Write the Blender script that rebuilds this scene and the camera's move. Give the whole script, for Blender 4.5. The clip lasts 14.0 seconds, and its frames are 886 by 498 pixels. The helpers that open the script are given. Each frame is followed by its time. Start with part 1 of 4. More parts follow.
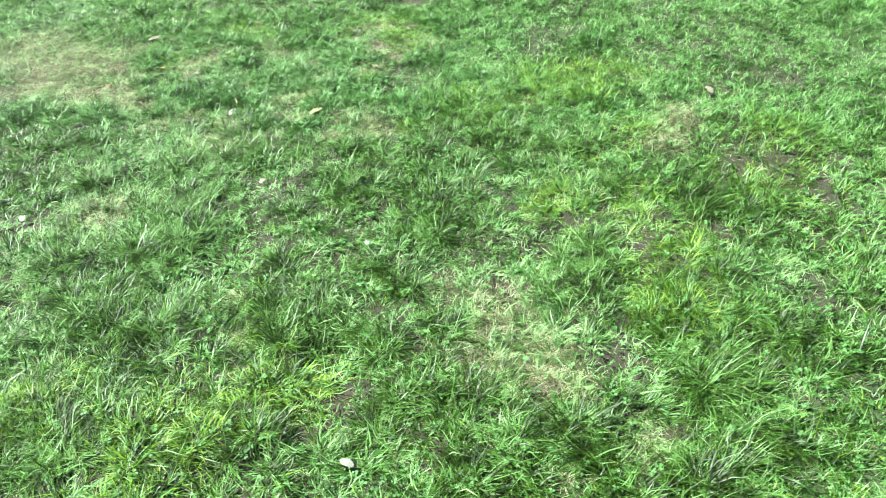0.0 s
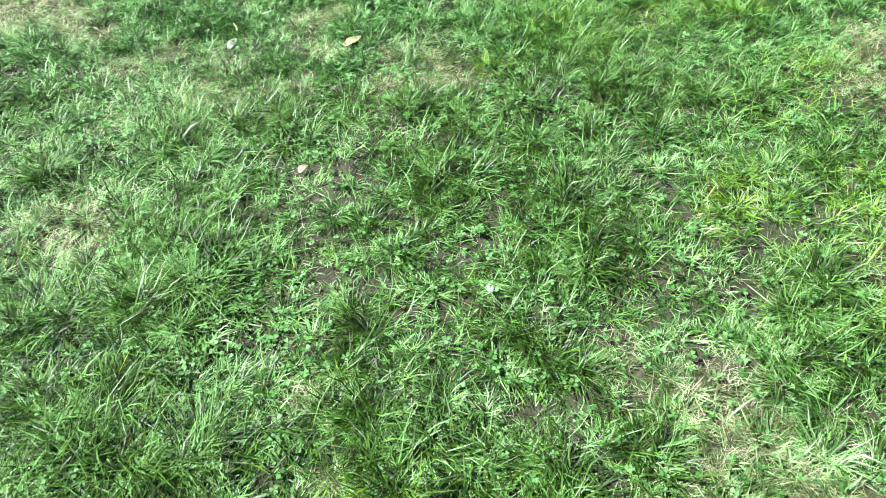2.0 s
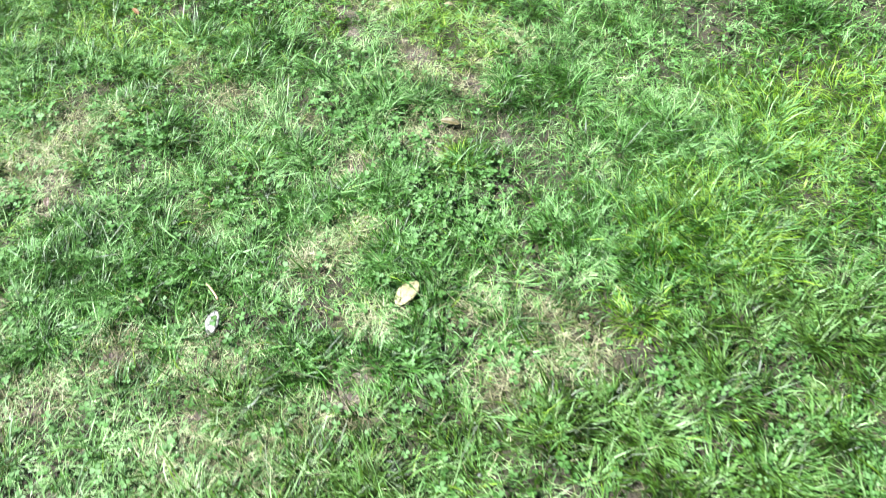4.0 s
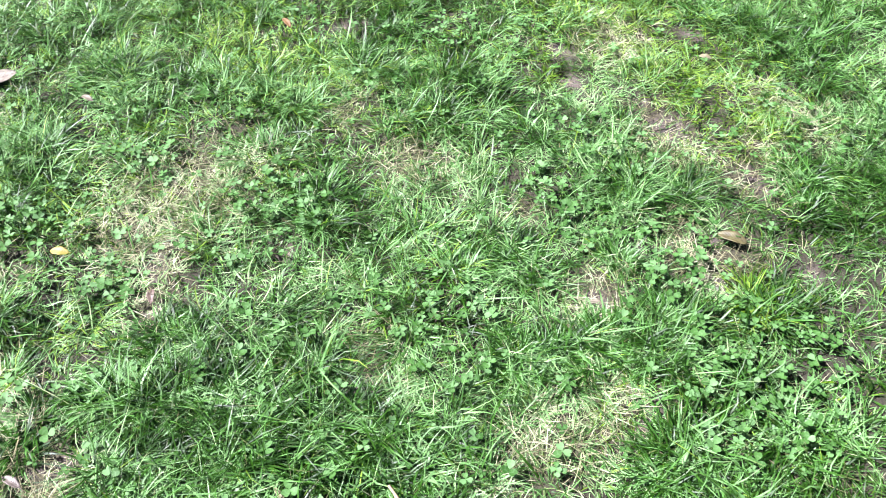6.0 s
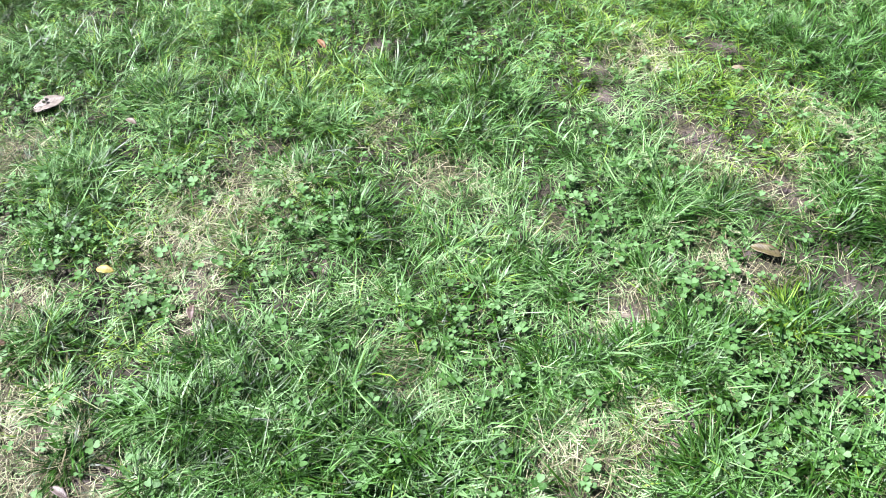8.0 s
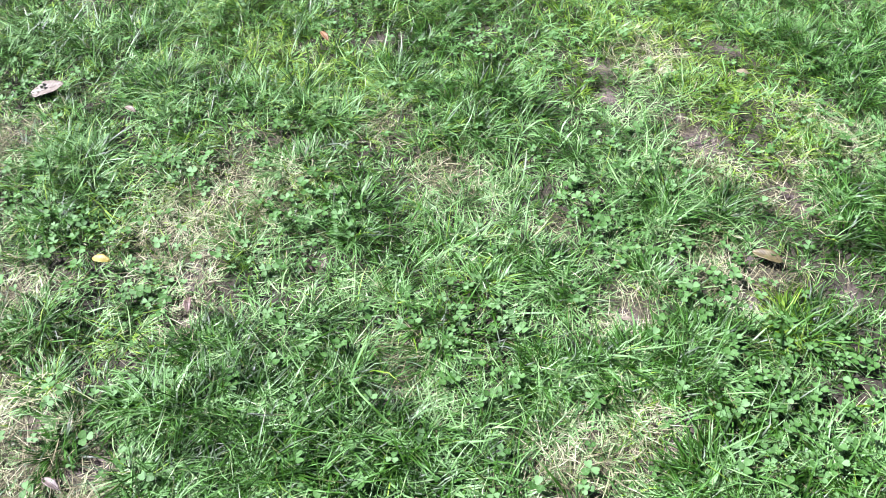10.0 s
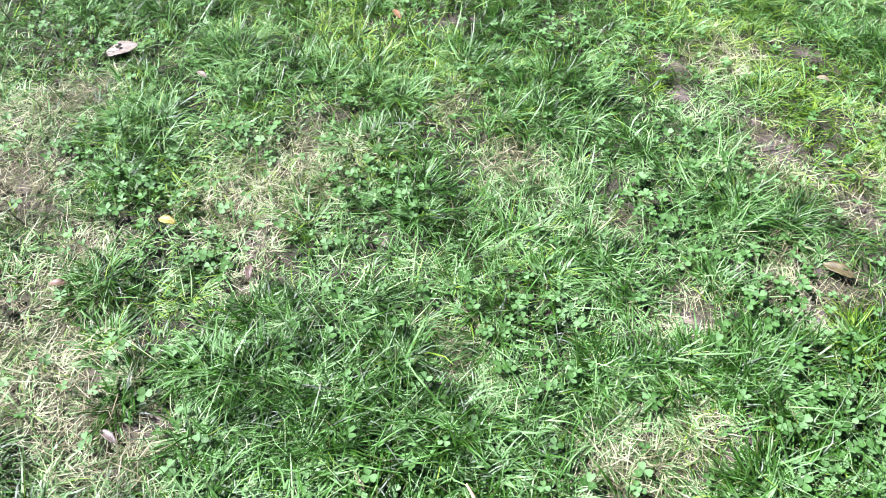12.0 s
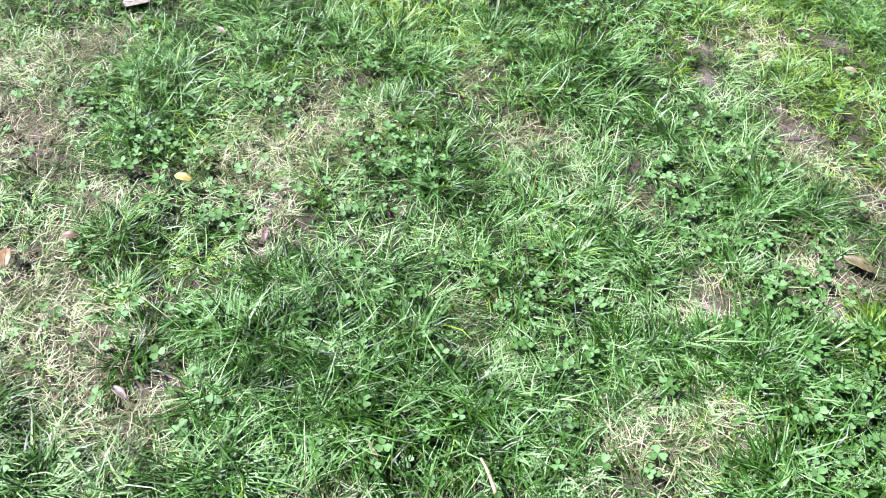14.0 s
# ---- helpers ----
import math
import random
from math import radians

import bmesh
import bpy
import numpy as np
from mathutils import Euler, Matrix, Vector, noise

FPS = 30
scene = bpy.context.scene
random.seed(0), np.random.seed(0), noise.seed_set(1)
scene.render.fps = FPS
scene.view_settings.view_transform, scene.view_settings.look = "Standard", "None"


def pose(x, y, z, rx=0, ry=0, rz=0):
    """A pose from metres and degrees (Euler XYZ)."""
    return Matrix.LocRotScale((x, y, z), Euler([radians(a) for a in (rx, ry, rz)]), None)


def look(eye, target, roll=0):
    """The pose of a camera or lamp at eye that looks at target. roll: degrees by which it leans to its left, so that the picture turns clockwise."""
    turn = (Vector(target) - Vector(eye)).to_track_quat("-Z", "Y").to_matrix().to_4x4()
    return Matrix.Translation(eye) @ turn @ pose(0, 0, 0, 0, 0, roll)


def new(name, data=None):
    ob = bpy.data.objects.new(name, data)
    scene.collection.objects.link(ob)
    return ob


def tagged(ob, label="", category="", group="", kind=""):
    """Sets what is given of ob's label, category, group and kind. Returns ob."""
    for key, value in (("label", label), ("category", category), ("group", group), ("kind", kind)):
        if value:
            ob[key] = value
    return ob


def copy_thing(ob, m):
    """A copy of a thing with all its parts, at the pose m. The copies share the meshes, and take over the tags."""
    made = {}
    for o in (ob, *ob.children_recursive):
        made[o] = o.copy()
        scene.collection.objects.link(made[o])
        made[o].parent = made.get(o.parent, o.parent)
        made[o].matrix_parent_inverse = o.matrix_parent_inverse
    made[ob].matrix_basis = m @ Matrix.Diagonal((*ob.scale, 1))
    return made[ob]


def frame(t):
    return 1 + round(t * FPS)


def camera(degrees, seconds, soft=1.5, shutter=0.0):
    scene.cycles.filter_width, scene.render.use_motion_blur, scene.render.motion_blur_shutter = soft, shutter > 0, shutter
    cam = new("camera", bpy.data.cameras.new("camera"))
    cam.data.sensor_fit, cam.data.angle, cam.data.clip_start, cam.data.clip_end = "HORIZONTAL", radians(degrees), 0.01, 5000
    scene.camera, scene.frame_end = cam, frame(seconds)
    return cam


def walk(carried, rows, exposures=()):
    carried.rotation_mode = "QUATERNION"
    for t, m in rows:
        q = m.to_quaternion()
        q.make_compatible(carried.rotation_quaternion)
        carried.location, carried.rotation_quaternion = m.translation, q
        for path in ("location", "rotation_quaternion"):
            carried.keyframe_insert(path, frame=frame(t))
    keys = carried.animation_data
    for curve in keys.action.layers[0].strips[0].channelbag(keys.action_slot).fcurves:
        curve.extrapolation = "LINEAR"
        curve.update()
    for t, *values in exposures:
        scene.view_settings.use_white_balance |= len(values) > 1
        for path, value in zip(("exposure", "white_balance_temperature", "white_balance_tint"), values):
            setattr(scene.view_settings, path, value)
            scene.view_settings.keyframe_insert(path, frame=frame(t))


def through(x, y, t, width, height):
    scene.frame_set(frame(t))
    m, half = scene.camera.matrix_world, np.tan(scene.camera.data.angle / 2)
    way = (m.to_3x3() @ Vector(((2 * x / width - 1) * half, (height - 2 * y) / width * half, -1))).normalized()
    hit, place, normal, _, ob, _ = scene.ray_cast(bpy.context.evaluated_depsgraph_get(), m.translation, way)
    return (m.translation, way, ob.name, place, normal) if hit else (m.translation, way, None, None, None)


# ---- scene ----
cam = camera(60.8, 14.0, soft=1.0, shutter=0.2)
PATH = [
    (0, (0.656, -0.807, 1.653), (0.44, 0.809, 0.494), -4.0),
    (0.5, (0.471, -0.632, 1.6), (0.26, 0.919, 0.354), -7.0),
    (1, (0.232, -0.344, 1.584), (0.056, 1.176, 0.296), -6.2),
    (1.5, (0.121, 0.018, 1.52), (-0.054, 1.483, 0.17), -5.2),
    (2, (0.039, 0.268, 1.475), (-0.066, 1.642, 0.026), -3.7),
    (2.5, (-0.114, 0.528, 1.464), (-0.058, 1.869, -0.02), -2.7),
    (3, (-0.257, 0.845, 1.439), (-0.105, 2.155, -0.064), -1.9),
    (3.5, (-0.38, 1.293, 1.423), (-0.256, 2.598, -0.087), -3.8),
    (4, (-0.542, 1.663, 1.42), (-0.315, 2.94, -0.102), -1.0),
    (4.2, (-0.616, 1.842, 1.443), (-0.354, 3.093, -0.096), -0.7),
    (6.3, (-0.882, 2.372, 1.067), (-0.826, 3.688, -0.438), 2.0),
    (6.5, (-0.889, 2.365, 1.074), (-0.867, 3.68, -0.433), 1.6),
    (7, (-0.877, 2.356, 1.098), (-0.929, 3.684, -0.397), -1.1),
    (7.5, (-0.854, 2.357, 1.107), (-0.892, 3.691, -0.382), -2.9),
    (7.7, (-0.85, 2.36, 1.109), (-0.87, 3.699, -0.377), -2.8),
    (9.8, (-0.87, 2.366, 1.103), (-0.837, 3.699, -0.387), 0.0),
    (10, (-0.867, 2.373, 1.103), (-0.848, 3.702, -0.391), 0.1),
    (10.5, (-0.873, 2.365, 1.098), (-0.878, 3.691, -0.398), 0.4),
    (11, (-0.886, 2.366, 1.098), (-0.925, 3.691, -0.399), 0.5),
    (11.5, (-0.908, 2.37, 1.097), (-0.973, 3.691, -0.404), 1.0),
    (12, (-0.915, 2.376, 1.092), (-0.992, 3.677, -0.426), 1.4),
    (12.5, (-0.93, 2.395, 1.076), (-0.996, 3.663, -0.469), 2.3),
    (13, (-0.937, 2.388, 1.044), (-0.99, 3.615, -0.534), 3.2),
    (13.5, (-0.945, 2.389, 1.071), (-0.973, 3.604, -0.517), 4.5),
    (14, (-0.965, 2.379, 1.073), (-1.015, 3.63, -0.486), 5.3),
]
walk(cam, [(t, look(eye, target, roll)) for t, eye, target, roll in PATH],
     exposures=[(0.0, 2.34, 6170, -9), (1.5, 2.16, 6100, -6), (2.6, 2.2, 6050, -2), (4.2, 2.26, 6030, 7), (6.3, 2.22, 5850, 19), (7.5, 2.04, 5850, 20), (10.5, 2.04, 5750, 23), (12.5, 2.15, 5770, 21), (14.0, 2.1, 5750, 23)])

# ---- light: a clear summer sky with a high sun ----
SUN_HEIGHT, SUN_TURN = 54.0, -88.0
world = bpy.data.worlds.new("sky")
scene.world = world
world.use_nodes = True
sky = world.node_tree.nodes.new("ShaderNodeTexSky")
sky.sky_type, sky.sun_disc = "NISHITA", False
sky.sun_elevation, sky.sun_rotation = radians(SUN_HEIGHT), radians(SUN_TURN)
sky.dust_density, sky.air_density = 3.0, 1.0
background = world.node_tree.nodes["Background"]
world.node_tree.links.new(sky.outputs[0], background.inputs[0])
background.inputs[1].default_value = 0.017
sun_data = bpy.data.lights.new("sun", "SUN")
sun_data.energy, sun_data.angle, sun_data.color = 5.0, radians(0.6), (1.0, 0.975, 0.93)
sun = new("sun", sun_data)
towards = Vector((math.sin(radians(SUN_TURN)) * math.cos(radians(SUN_HEIGHT)),
                  math.cos(radians(SUN_TURN)) * math.cos(radians(SUN_HEIGHT)), math.sin(radians(SUN_HEIGHT))))
sun.matrix_world = look(towards * 30, (0, 0, 0))


# ---- materials ----
class Nodes:
    """A short way to wire a node material."""

    def __init__(self, name):
        self.mat = bpy.data.materials.new(name)
        self.mat.use_nodes = True
        self.tree = self.mat.node_tree
        self.tree.nodes.clear()
        self.out = self.add("OutputMaterial")

    def add(self, kind, **values):
        node = self.tree.nodes.new("ShaderNode" + kind)
        for key, value in values.items():
            node.inputs[key.replace("_", " ")].default_value = value
        return node

    def wire(self, a, b):
        self.tree.links.new(a, b)

    def ramp(self, source, stops):
        node = self.add("ValToRGB")
        cr = node.color_ramp
        while len(cr.elements) < len(stops):
            cr.elements.new(0.5)
        for el, (pos, col) in zip(cr.elements, stops):
            el.position, el.color = pos, (*col, 1) if len(col) == 3 else col
        self.wire(source, node.inputs[0])
        return node.outputs[0]

    def mix(self, fac, a, b, how="MIX"):
        node = self.add("Mix")
        node.data_type, node.blend_type = "RGBA", how
        for value, sock in ((fac, node.inputs[0]), (a, node.inputs[6]), (b, node.inputs[7])):
            if isinstance(value, (int, float)):
                sock.default_value = value
            elif isinstance(value, tuple):
                sock.default_value = (*value, 1)
            else:
                self.wire(value, sock)
        return node.outputs[2]

    def maths(self, how, a, b=0.0):
        node = self.add("Math")
        node.operation = how
        for value, sock in ((a, node.inputs[0]), (b, node.inputs[1])):
            if isinstance(value, (int, float)):
                sock.default_value = value
            else:
                self.wire(value, sock)
        return node.outputs[0]

    def noise(self, scale, detail=3.0, coords="Object"):
        node = self.add("TexNoise", Scale=scale, Detail=detail)
        self.wire(self.add("TexCoord").outputs[coords], node.inputs["Vector"])
        return node.outputs[0]


def grass_material(name, tones, base, tip, rough=0.43, through=0.07):
    """Blades: tones vary from blade to blade and with large drifts, their ends also painting shaded gaps and lit
    blades; a pale sheath at the foot, some dry tips.
    """
    n = Nodes(name)
    rand = n.add("NewGeometry").outputs["Random Per Island"]
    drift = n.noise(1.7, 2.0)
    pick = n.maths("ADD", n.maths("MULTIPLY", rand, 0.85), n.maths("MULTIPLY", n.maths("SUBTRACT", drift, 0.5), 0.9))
    # clump-sized noise spreads the tones, so dark gaps and lit tops are partly painted
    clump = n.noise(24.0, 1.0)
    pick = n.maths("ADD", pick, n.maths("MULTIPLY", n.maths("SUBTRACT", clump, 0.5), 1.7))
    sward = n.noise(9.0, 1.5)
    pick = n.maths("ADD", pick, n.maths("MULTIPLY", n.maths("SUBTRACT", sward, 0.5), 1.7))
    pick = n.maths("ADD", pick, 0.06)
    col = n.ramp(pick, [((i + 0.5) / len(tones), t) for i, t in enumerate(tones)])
    uv = n.add("SeparateXYZ")
    n.wire(n.add("UVMap").outputs[0], uv.inputs[0])
    along = uv.outputs[1]
    foot = n.ramp(along, [(0.0, (1, 1, 1)), (0.3, (0, 0, 0))])
    col = n.mix(n.maths("MULTIPLY", foot, 0.08), col, base)
    worn = n.maths("GREATER_THAN", n.maths("FRACT", n.maths("MULTIPLY", rand, 37.0)), 0.8)
    dry = n.ramp(along, [(0.72, (0, 0, 0)), (1.0, (1, 1, 1))])
    col = n.mix(n.maths("MULTIPLY", n.maths("MULTIPLY", dry, worn), 0.8), col, tip)
    rib = n.ramp(uv.outputs[0], [(0.36, (0, 0, 0)), (0.5, (1, 1, 1)), (0.64, (0, 0, 0))])
    col = n.mix(n.maths("MULTIPLY", rib, 0.10), col, base)
    skin = n.add("BsdfPrincipled", Roughness=rough)
    skin.inputs["Specular IOR Level"].default_value = 0.22
    n.wire(col, skin.inputs["Base Color"])
    leafy = n.add("BsdfTranslucent")
    n.wire(n.mix(0.35, col, (0.13, 0.25, 0.03)), leafy.inputs[0])
    both = n.add("MixShader")
    both.inputs[0].default_value = through
    n.wire(skin.outputs[0], both.inputs[1])
    n.wire(leafy.outputs[0], both.inputs[2])
    n.wire(both.outputs[0], n.out.inputs[0])
    return n.mat


STRAW = (0.19, 0.165, 0.08)
# green tones: the darkest also hold gap shade, the palest sunlit sheen
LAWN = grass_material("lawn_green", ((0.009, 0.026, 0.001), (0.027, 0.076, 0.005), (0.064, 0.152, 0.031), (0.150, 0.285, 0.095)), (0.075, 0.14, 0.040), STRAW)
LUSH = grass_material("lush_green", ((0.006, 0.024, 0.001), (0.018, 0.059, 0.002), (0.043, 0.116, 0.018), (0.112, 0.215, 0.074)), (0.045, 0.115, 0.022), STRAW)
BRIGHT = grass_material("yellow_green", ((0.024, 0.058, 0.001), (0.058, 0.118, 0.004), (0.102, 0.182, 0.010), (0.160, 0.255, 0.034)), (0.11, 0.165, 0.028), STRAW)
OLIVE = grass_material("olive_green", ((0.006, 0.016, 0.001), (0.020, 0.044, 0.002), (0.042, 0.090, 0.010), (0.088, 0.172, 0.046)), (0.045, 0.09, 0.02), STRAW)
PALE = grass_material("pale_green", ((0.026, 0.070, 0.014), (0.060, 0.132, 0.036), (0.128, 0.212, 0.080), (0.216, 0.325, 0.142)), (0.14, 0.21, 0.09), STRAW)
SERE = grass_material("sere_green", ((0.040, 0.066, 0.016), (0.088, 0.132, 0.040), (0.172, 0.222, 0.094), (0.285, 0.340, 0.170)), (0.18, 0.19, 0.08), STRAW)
DRY = grass_material("dry_straw", ((0.085, 0.076, 0.038), (0.170, 0.155, 0.086), (0.250, 0.232, 0.142), (0.33, 0.32, 0.215)), (0.18, 0.165, 0.10), STRAW, 0.65, 0.12)


def clover_material():
    """Three-lobed leaves, with the pale band across each leaflet."""
    n = Nodes("clover_green")
    rand = n.add("NewGeometry").outputs["Random Per Island"]
    own = n.add("ObjectInfo").outputs["Random"]
    pick = n.maths("FRACT", n.maths("ADD", rand, own))
    col = n.ramp(pick, [(0.1, (0.026, 0.082, 0.010)), (0.5, (0.056, 0.140, 0.026)), (0.9, (0.112, 0.218, 0.078))])
    uv = n.add("SeparateXYZ")
    n.wire(n.add("UVMap").outputs[0], uv.inputs[0])
    bend = n.maths("ADD", uv.outputs[1], n.maths("MULTIPLY", n.maths("ABSOLUTE", n.maths("SUBTRACT", uv.outputs[0], 0.5)), 0.45))
    band = n.ramp(bend, [(0.45, (0, 0, 0)), (0.55, (1, 1, 1)), (0.62, (1, 1, 1)), (0.7, (0, 0, 0))])
    col = n.mix(n.maths("MULTIPLY", band, 0.22), col, (0.15, 0.25, 0.11))
    vein = n.ramp(uv.outputs[0], [(0.46, (0, 0, 0)), (0.5, (1, 1, 1)), (0.54, (0, 0, 0))])
    col = n.mix(n.maths("MULTIPLY", vein, 0.3), col, (0.12, 0.21, 0.08))
    skin = n.add("BsdfPrincipled", Roughness=0.62)
    skin.inputs["Specular IOR Level"].default_value = 0.3
    n.wire(col, skin.inputs["Base Color"])
    leafy = n.add("BsdfTranslucent")
    n.wire(col, leafy.inputs[0])
    both = n.add("MixShader")
    both.inputs[0].default_value = 0.25
    n.wire(skin.outputs[0], both.inputs[1])
    n.wire(leafy.outputs[0], both.inputs[2])
    n.wire(both.outputs[0], n.out.inputs[0])
    return n.mat


def soil_material():
    """Soil darkened by painted shade under the turf, dry trodden earth with crumbs where it is worn; far out the sheet
    is turf, seen as one green.
    """
    n = Nodes("soil")
    fine, mid, wide = n.noise(160.0, 6.0), n.noise(28.0, 4.0), n.noise(3.0, 3.0)
    col = n.ramp(mid, [(0.3, (0.030, 0.024, 0.022)), (0.52, (0.076, 0.058, 0.050)), (0.75, (0.142, 0.112, 0.100))])
    col = n.mix(n.maths("MULTIPLY", fine, 0.55), col, (0.04, 0.031, 0.026))
    litter = n.ramp(n.noise(75.0, 5.0), [(0.55, (0, 0, 0)), (0.63, (1, 1, 1))])
    col = n.mix(n.maths("MULTIPLY", litter, 0.45), col, (0.17, 0.135, 0.09))
    # near-black earth: the shade between the blades is put into its colour
    shaded_soil = n.mix(mid, (0.013, 0.011, 0.006), (0.032, 0.026, 0.014))
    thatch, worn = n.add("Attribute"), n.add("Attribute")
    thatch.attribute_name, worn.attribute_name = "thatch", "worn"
    shaded_soil = n.mix(n.maths("MULTIPLY", thatch.outputs["Fac"], 0.35), shaded_soil, n.mix(n.noise(110.0, 5.0), (0.045, 0.045, 0.022), (0.14, 0.135, 0.07)))
    col = n.mix(n.ramp(worn.outputs["Fac"], [(0.15, (0, 0, 0)), (0.55, (1, 1, 1))]), shaded_soil, col)
    turf = n.ramp(n.noise(9.0, 6.0), [(0.35, (0.016, 0.040, 0.010)), (0.6, (0.036, 0.074, 0.018)), (0.75, (0.066, 0.102, 0.034))])
    turf = n.mix(n.maths("MULTIPLY", wide, 0.5), turf, (0.036, 0.064, 0.016))
    place = n.add("VectorMath")
    place.operation = "DISTANCE"
    n.wire(n.add("TexCoord").outputs["Object"], place.inputs[0])
    place.inputs[1].default_value = (-0.2, 2.6, 0)
    far = n.ramp(n.maths("MULTIPLY", place.outputs["Value"], 0.1), [(0.22, (0, 0, 0)), (0.34, (1, 1, 1))])
    col = n.mix(far, col, turf)
    skin = n.add("BsdfPrincipled", Roughness=0.95)
    n.wire(col, skin.inputs["Base Color"])
    bump = n.add("Bump", Strength=0.9, Distance=0.006)
    n.wire(n.maths("ADD", fine, mid), bump.inputs["Height"])
    n.wire(bump.outputs[0], skin.inputs["Normal"])
    n.wire(skin.outputs[0], n.out.inputs[0])
    return n.mat


def leaf_material(name, tone, blotch, rough=0.55):
    """A fallen leaf: mottled, with the side veins showing through."""
    n = Nodes(name)
    col = n.mix(n.ramp(n.noise(90.0, 5.0), [(0.42, (0, 0, 0)), (0.62, (1, 1, 1))]), tone, blotch)
    uv = n.add("SeparateXYZ")
    n.wire(n.add("UVMap").outputs[0], uv.inputs[0])
    off = n.maths("ABSOLUTE", n.maths("SUBTRACT", uv.outputs[0], 0.5))
    ribs = n.maths("SINE", n.maths("MULTIPLY", n.maths("SUBTRACT", uv.outputs[1], n.maths("MULTIPLY", off, 0.7)), 48.0))
    line = n.ramp(ribs, [(0.8, (0, 0, 0)), (1.0, (1, 1, 1))])
    col = n.mix(n.maths("MULTIPLY", n.maths("MULTIPLY", line, n.noise(60.0, 2.0)), 0.3), col, blotch)
    skin = n.add("BsdfPrincipled", Roughness=rough)
    n.wire(col, skin.inputs["Base Color"])
    bump = n.add("Bump", Strength=0.15, Distance=0.001)
    n.wire(ribs, bump.inputs["Height"])
    n.wire(bump.outputs[0], skin.inputs["Normal"])
    n.wire(skin.outputs[0], n.out.inputs[0])
    return n.mat


def plain_material(name, tone, other, scale=120.0, rough=0.8):
    n = Nodes(name)
    col = n.mix(n.noise(scale, 5.0), tone, other)
    skin = n.add("BsdfPrincipled", Roughness=rough)
    n.wire(col, skin.inputs["Base Color"])
    bump = n.add("Bump", Strength=0.5, Distance=0.002)
    n.wire(n.noise(scale * 2, 4.0), bump.inputs["Height"])
    n.wire(bump.outputs[0], skin.inputs["Normal"])
    n.wire(skin.outputs[0], n.out.inputs[0])
    return n.mat


CLOVER, SOIL = clover_material(), soil_material()
STEM = plain_material("stem_green", (0.08, 0.14, 0.045), (0.12, 0.17, 0.07), 60.0, 0.5)
TWIG = plain_material("twig_bark", (0.24, 0.155, 0.085), (0.34, 0.25, 0.16), 200.0)
STONE = plain_material("stone", (0.13, 0.12, 0.11), (0.20, 0.19, 0.18), 150.0)
CLOD = plain_material("earth_crumb", (0.035, 0.028, 0.022), (0.09, 0.072, 0.06), 180.0, 0.95)

# ---- the lawn's patches, each x, y and radius in metres; a trefoil has its place alone ----
PATCHES = {"tuft": [], "straw": [], "pale": [], "bare": [], "bright": [], "clover": [], "trefoil": [],
           "fresh": [(-1.62, 3.94, 0.34), (-1.9, 4.3, 0.4), (-0.88, 4.05, 0.28), (-1.5, 3.5, 0.2), (-1.2, 3.85, 0.2), (-1.3, 4.2, 0.3)]}
PATCHES["tuft"] += [
    (-0.67, 3.09, 0.05), (-0.6, 3.085, 0.05), (-0.54, 3.09, 0.048), (-0.505, 3.12, 0.04), (0.64, 0.48, 0.073), (0.5, 0.48, 0.088), (-0.62, 0.49, 0.101), (1.13, 0.49, 0.093), (0.92, 0.54, 0.091), (1.06, 0.54, 0.062),
    (-0.72, 0.55, 0.121), (0.56, 0.55, 0.089), (-0.28, 0.58, 0.096), (0.45, 0.58, 0.09), (-0.14, 0.59, 0.079),
    (-0.46, 0.6, 0.083), (0.78, 0.61, 0.077), (-0.91, 0.62, 0.092), (0.83, 0.63, 0.093), (0.22, 0.64, 0.093), (1.31, 0.64, 0.083),
    (-0.41, 0.65, 0.1), (-0.83, 0.66, 0.127), (-0.18, 0.69, 0.081), (0.26, 0.72, 0.079), (0.34, 0.74, 0.111), (0.96, 0.76, 0.065),
    (0.51, 0.79, 0.08), (-0.65, 0.82, 0.091), (0.37, 0.86, 0.098), (1.22, 0.86, 0.104), (1.35, 0.9, 0.089), (-1.1, 0.93, 0.102),
    (1.2, 0.99, 0.09),
]
PATCHES["tuft"] += [
    (0.2, 1, 0.062), (-0.7, 1.01, 0.095), (-0.15, 1.01, 0.062), (0.03, 1.04, 0.075), (1.15, 1.04, 0.108), (-0.2, 1.06, 0.051),
    (-0.63, 1.06, 0.097), (0.1, 1.07, 0.063), (-0.81, 1.07, 0.12), (0.39, 1.08, 0.077), (1.48, 1.08, 0.095), (-0.1, 1.09, 0.063),
    (-0.9, 1.12, 0.073), (-0.99, 1.13, 0.105), (-0.26, 1.15, 0.065), (-0.18, 1.15, 0.065), (1.08, 1.17, 0.074),
    (1.42, 1.18, 0.097), (1.2, 1.19, 0.095), (-1.01, 1.21, 0.092), (-0.87, 1.22, 0.089), (-0.79, 1.22, 0.073),
    (0.27, 1.28, 0.054), (-0.28, 1.3, 0.055), (0.9, 1.31, 0.09), (0.2, 1.32, 0.054), (0.76, 1.33, 0.073), (0.17, 1.35, 0.055),
    (-0.26, 1.39, 0.056), (-1.13, 1.41, 0.099),
]
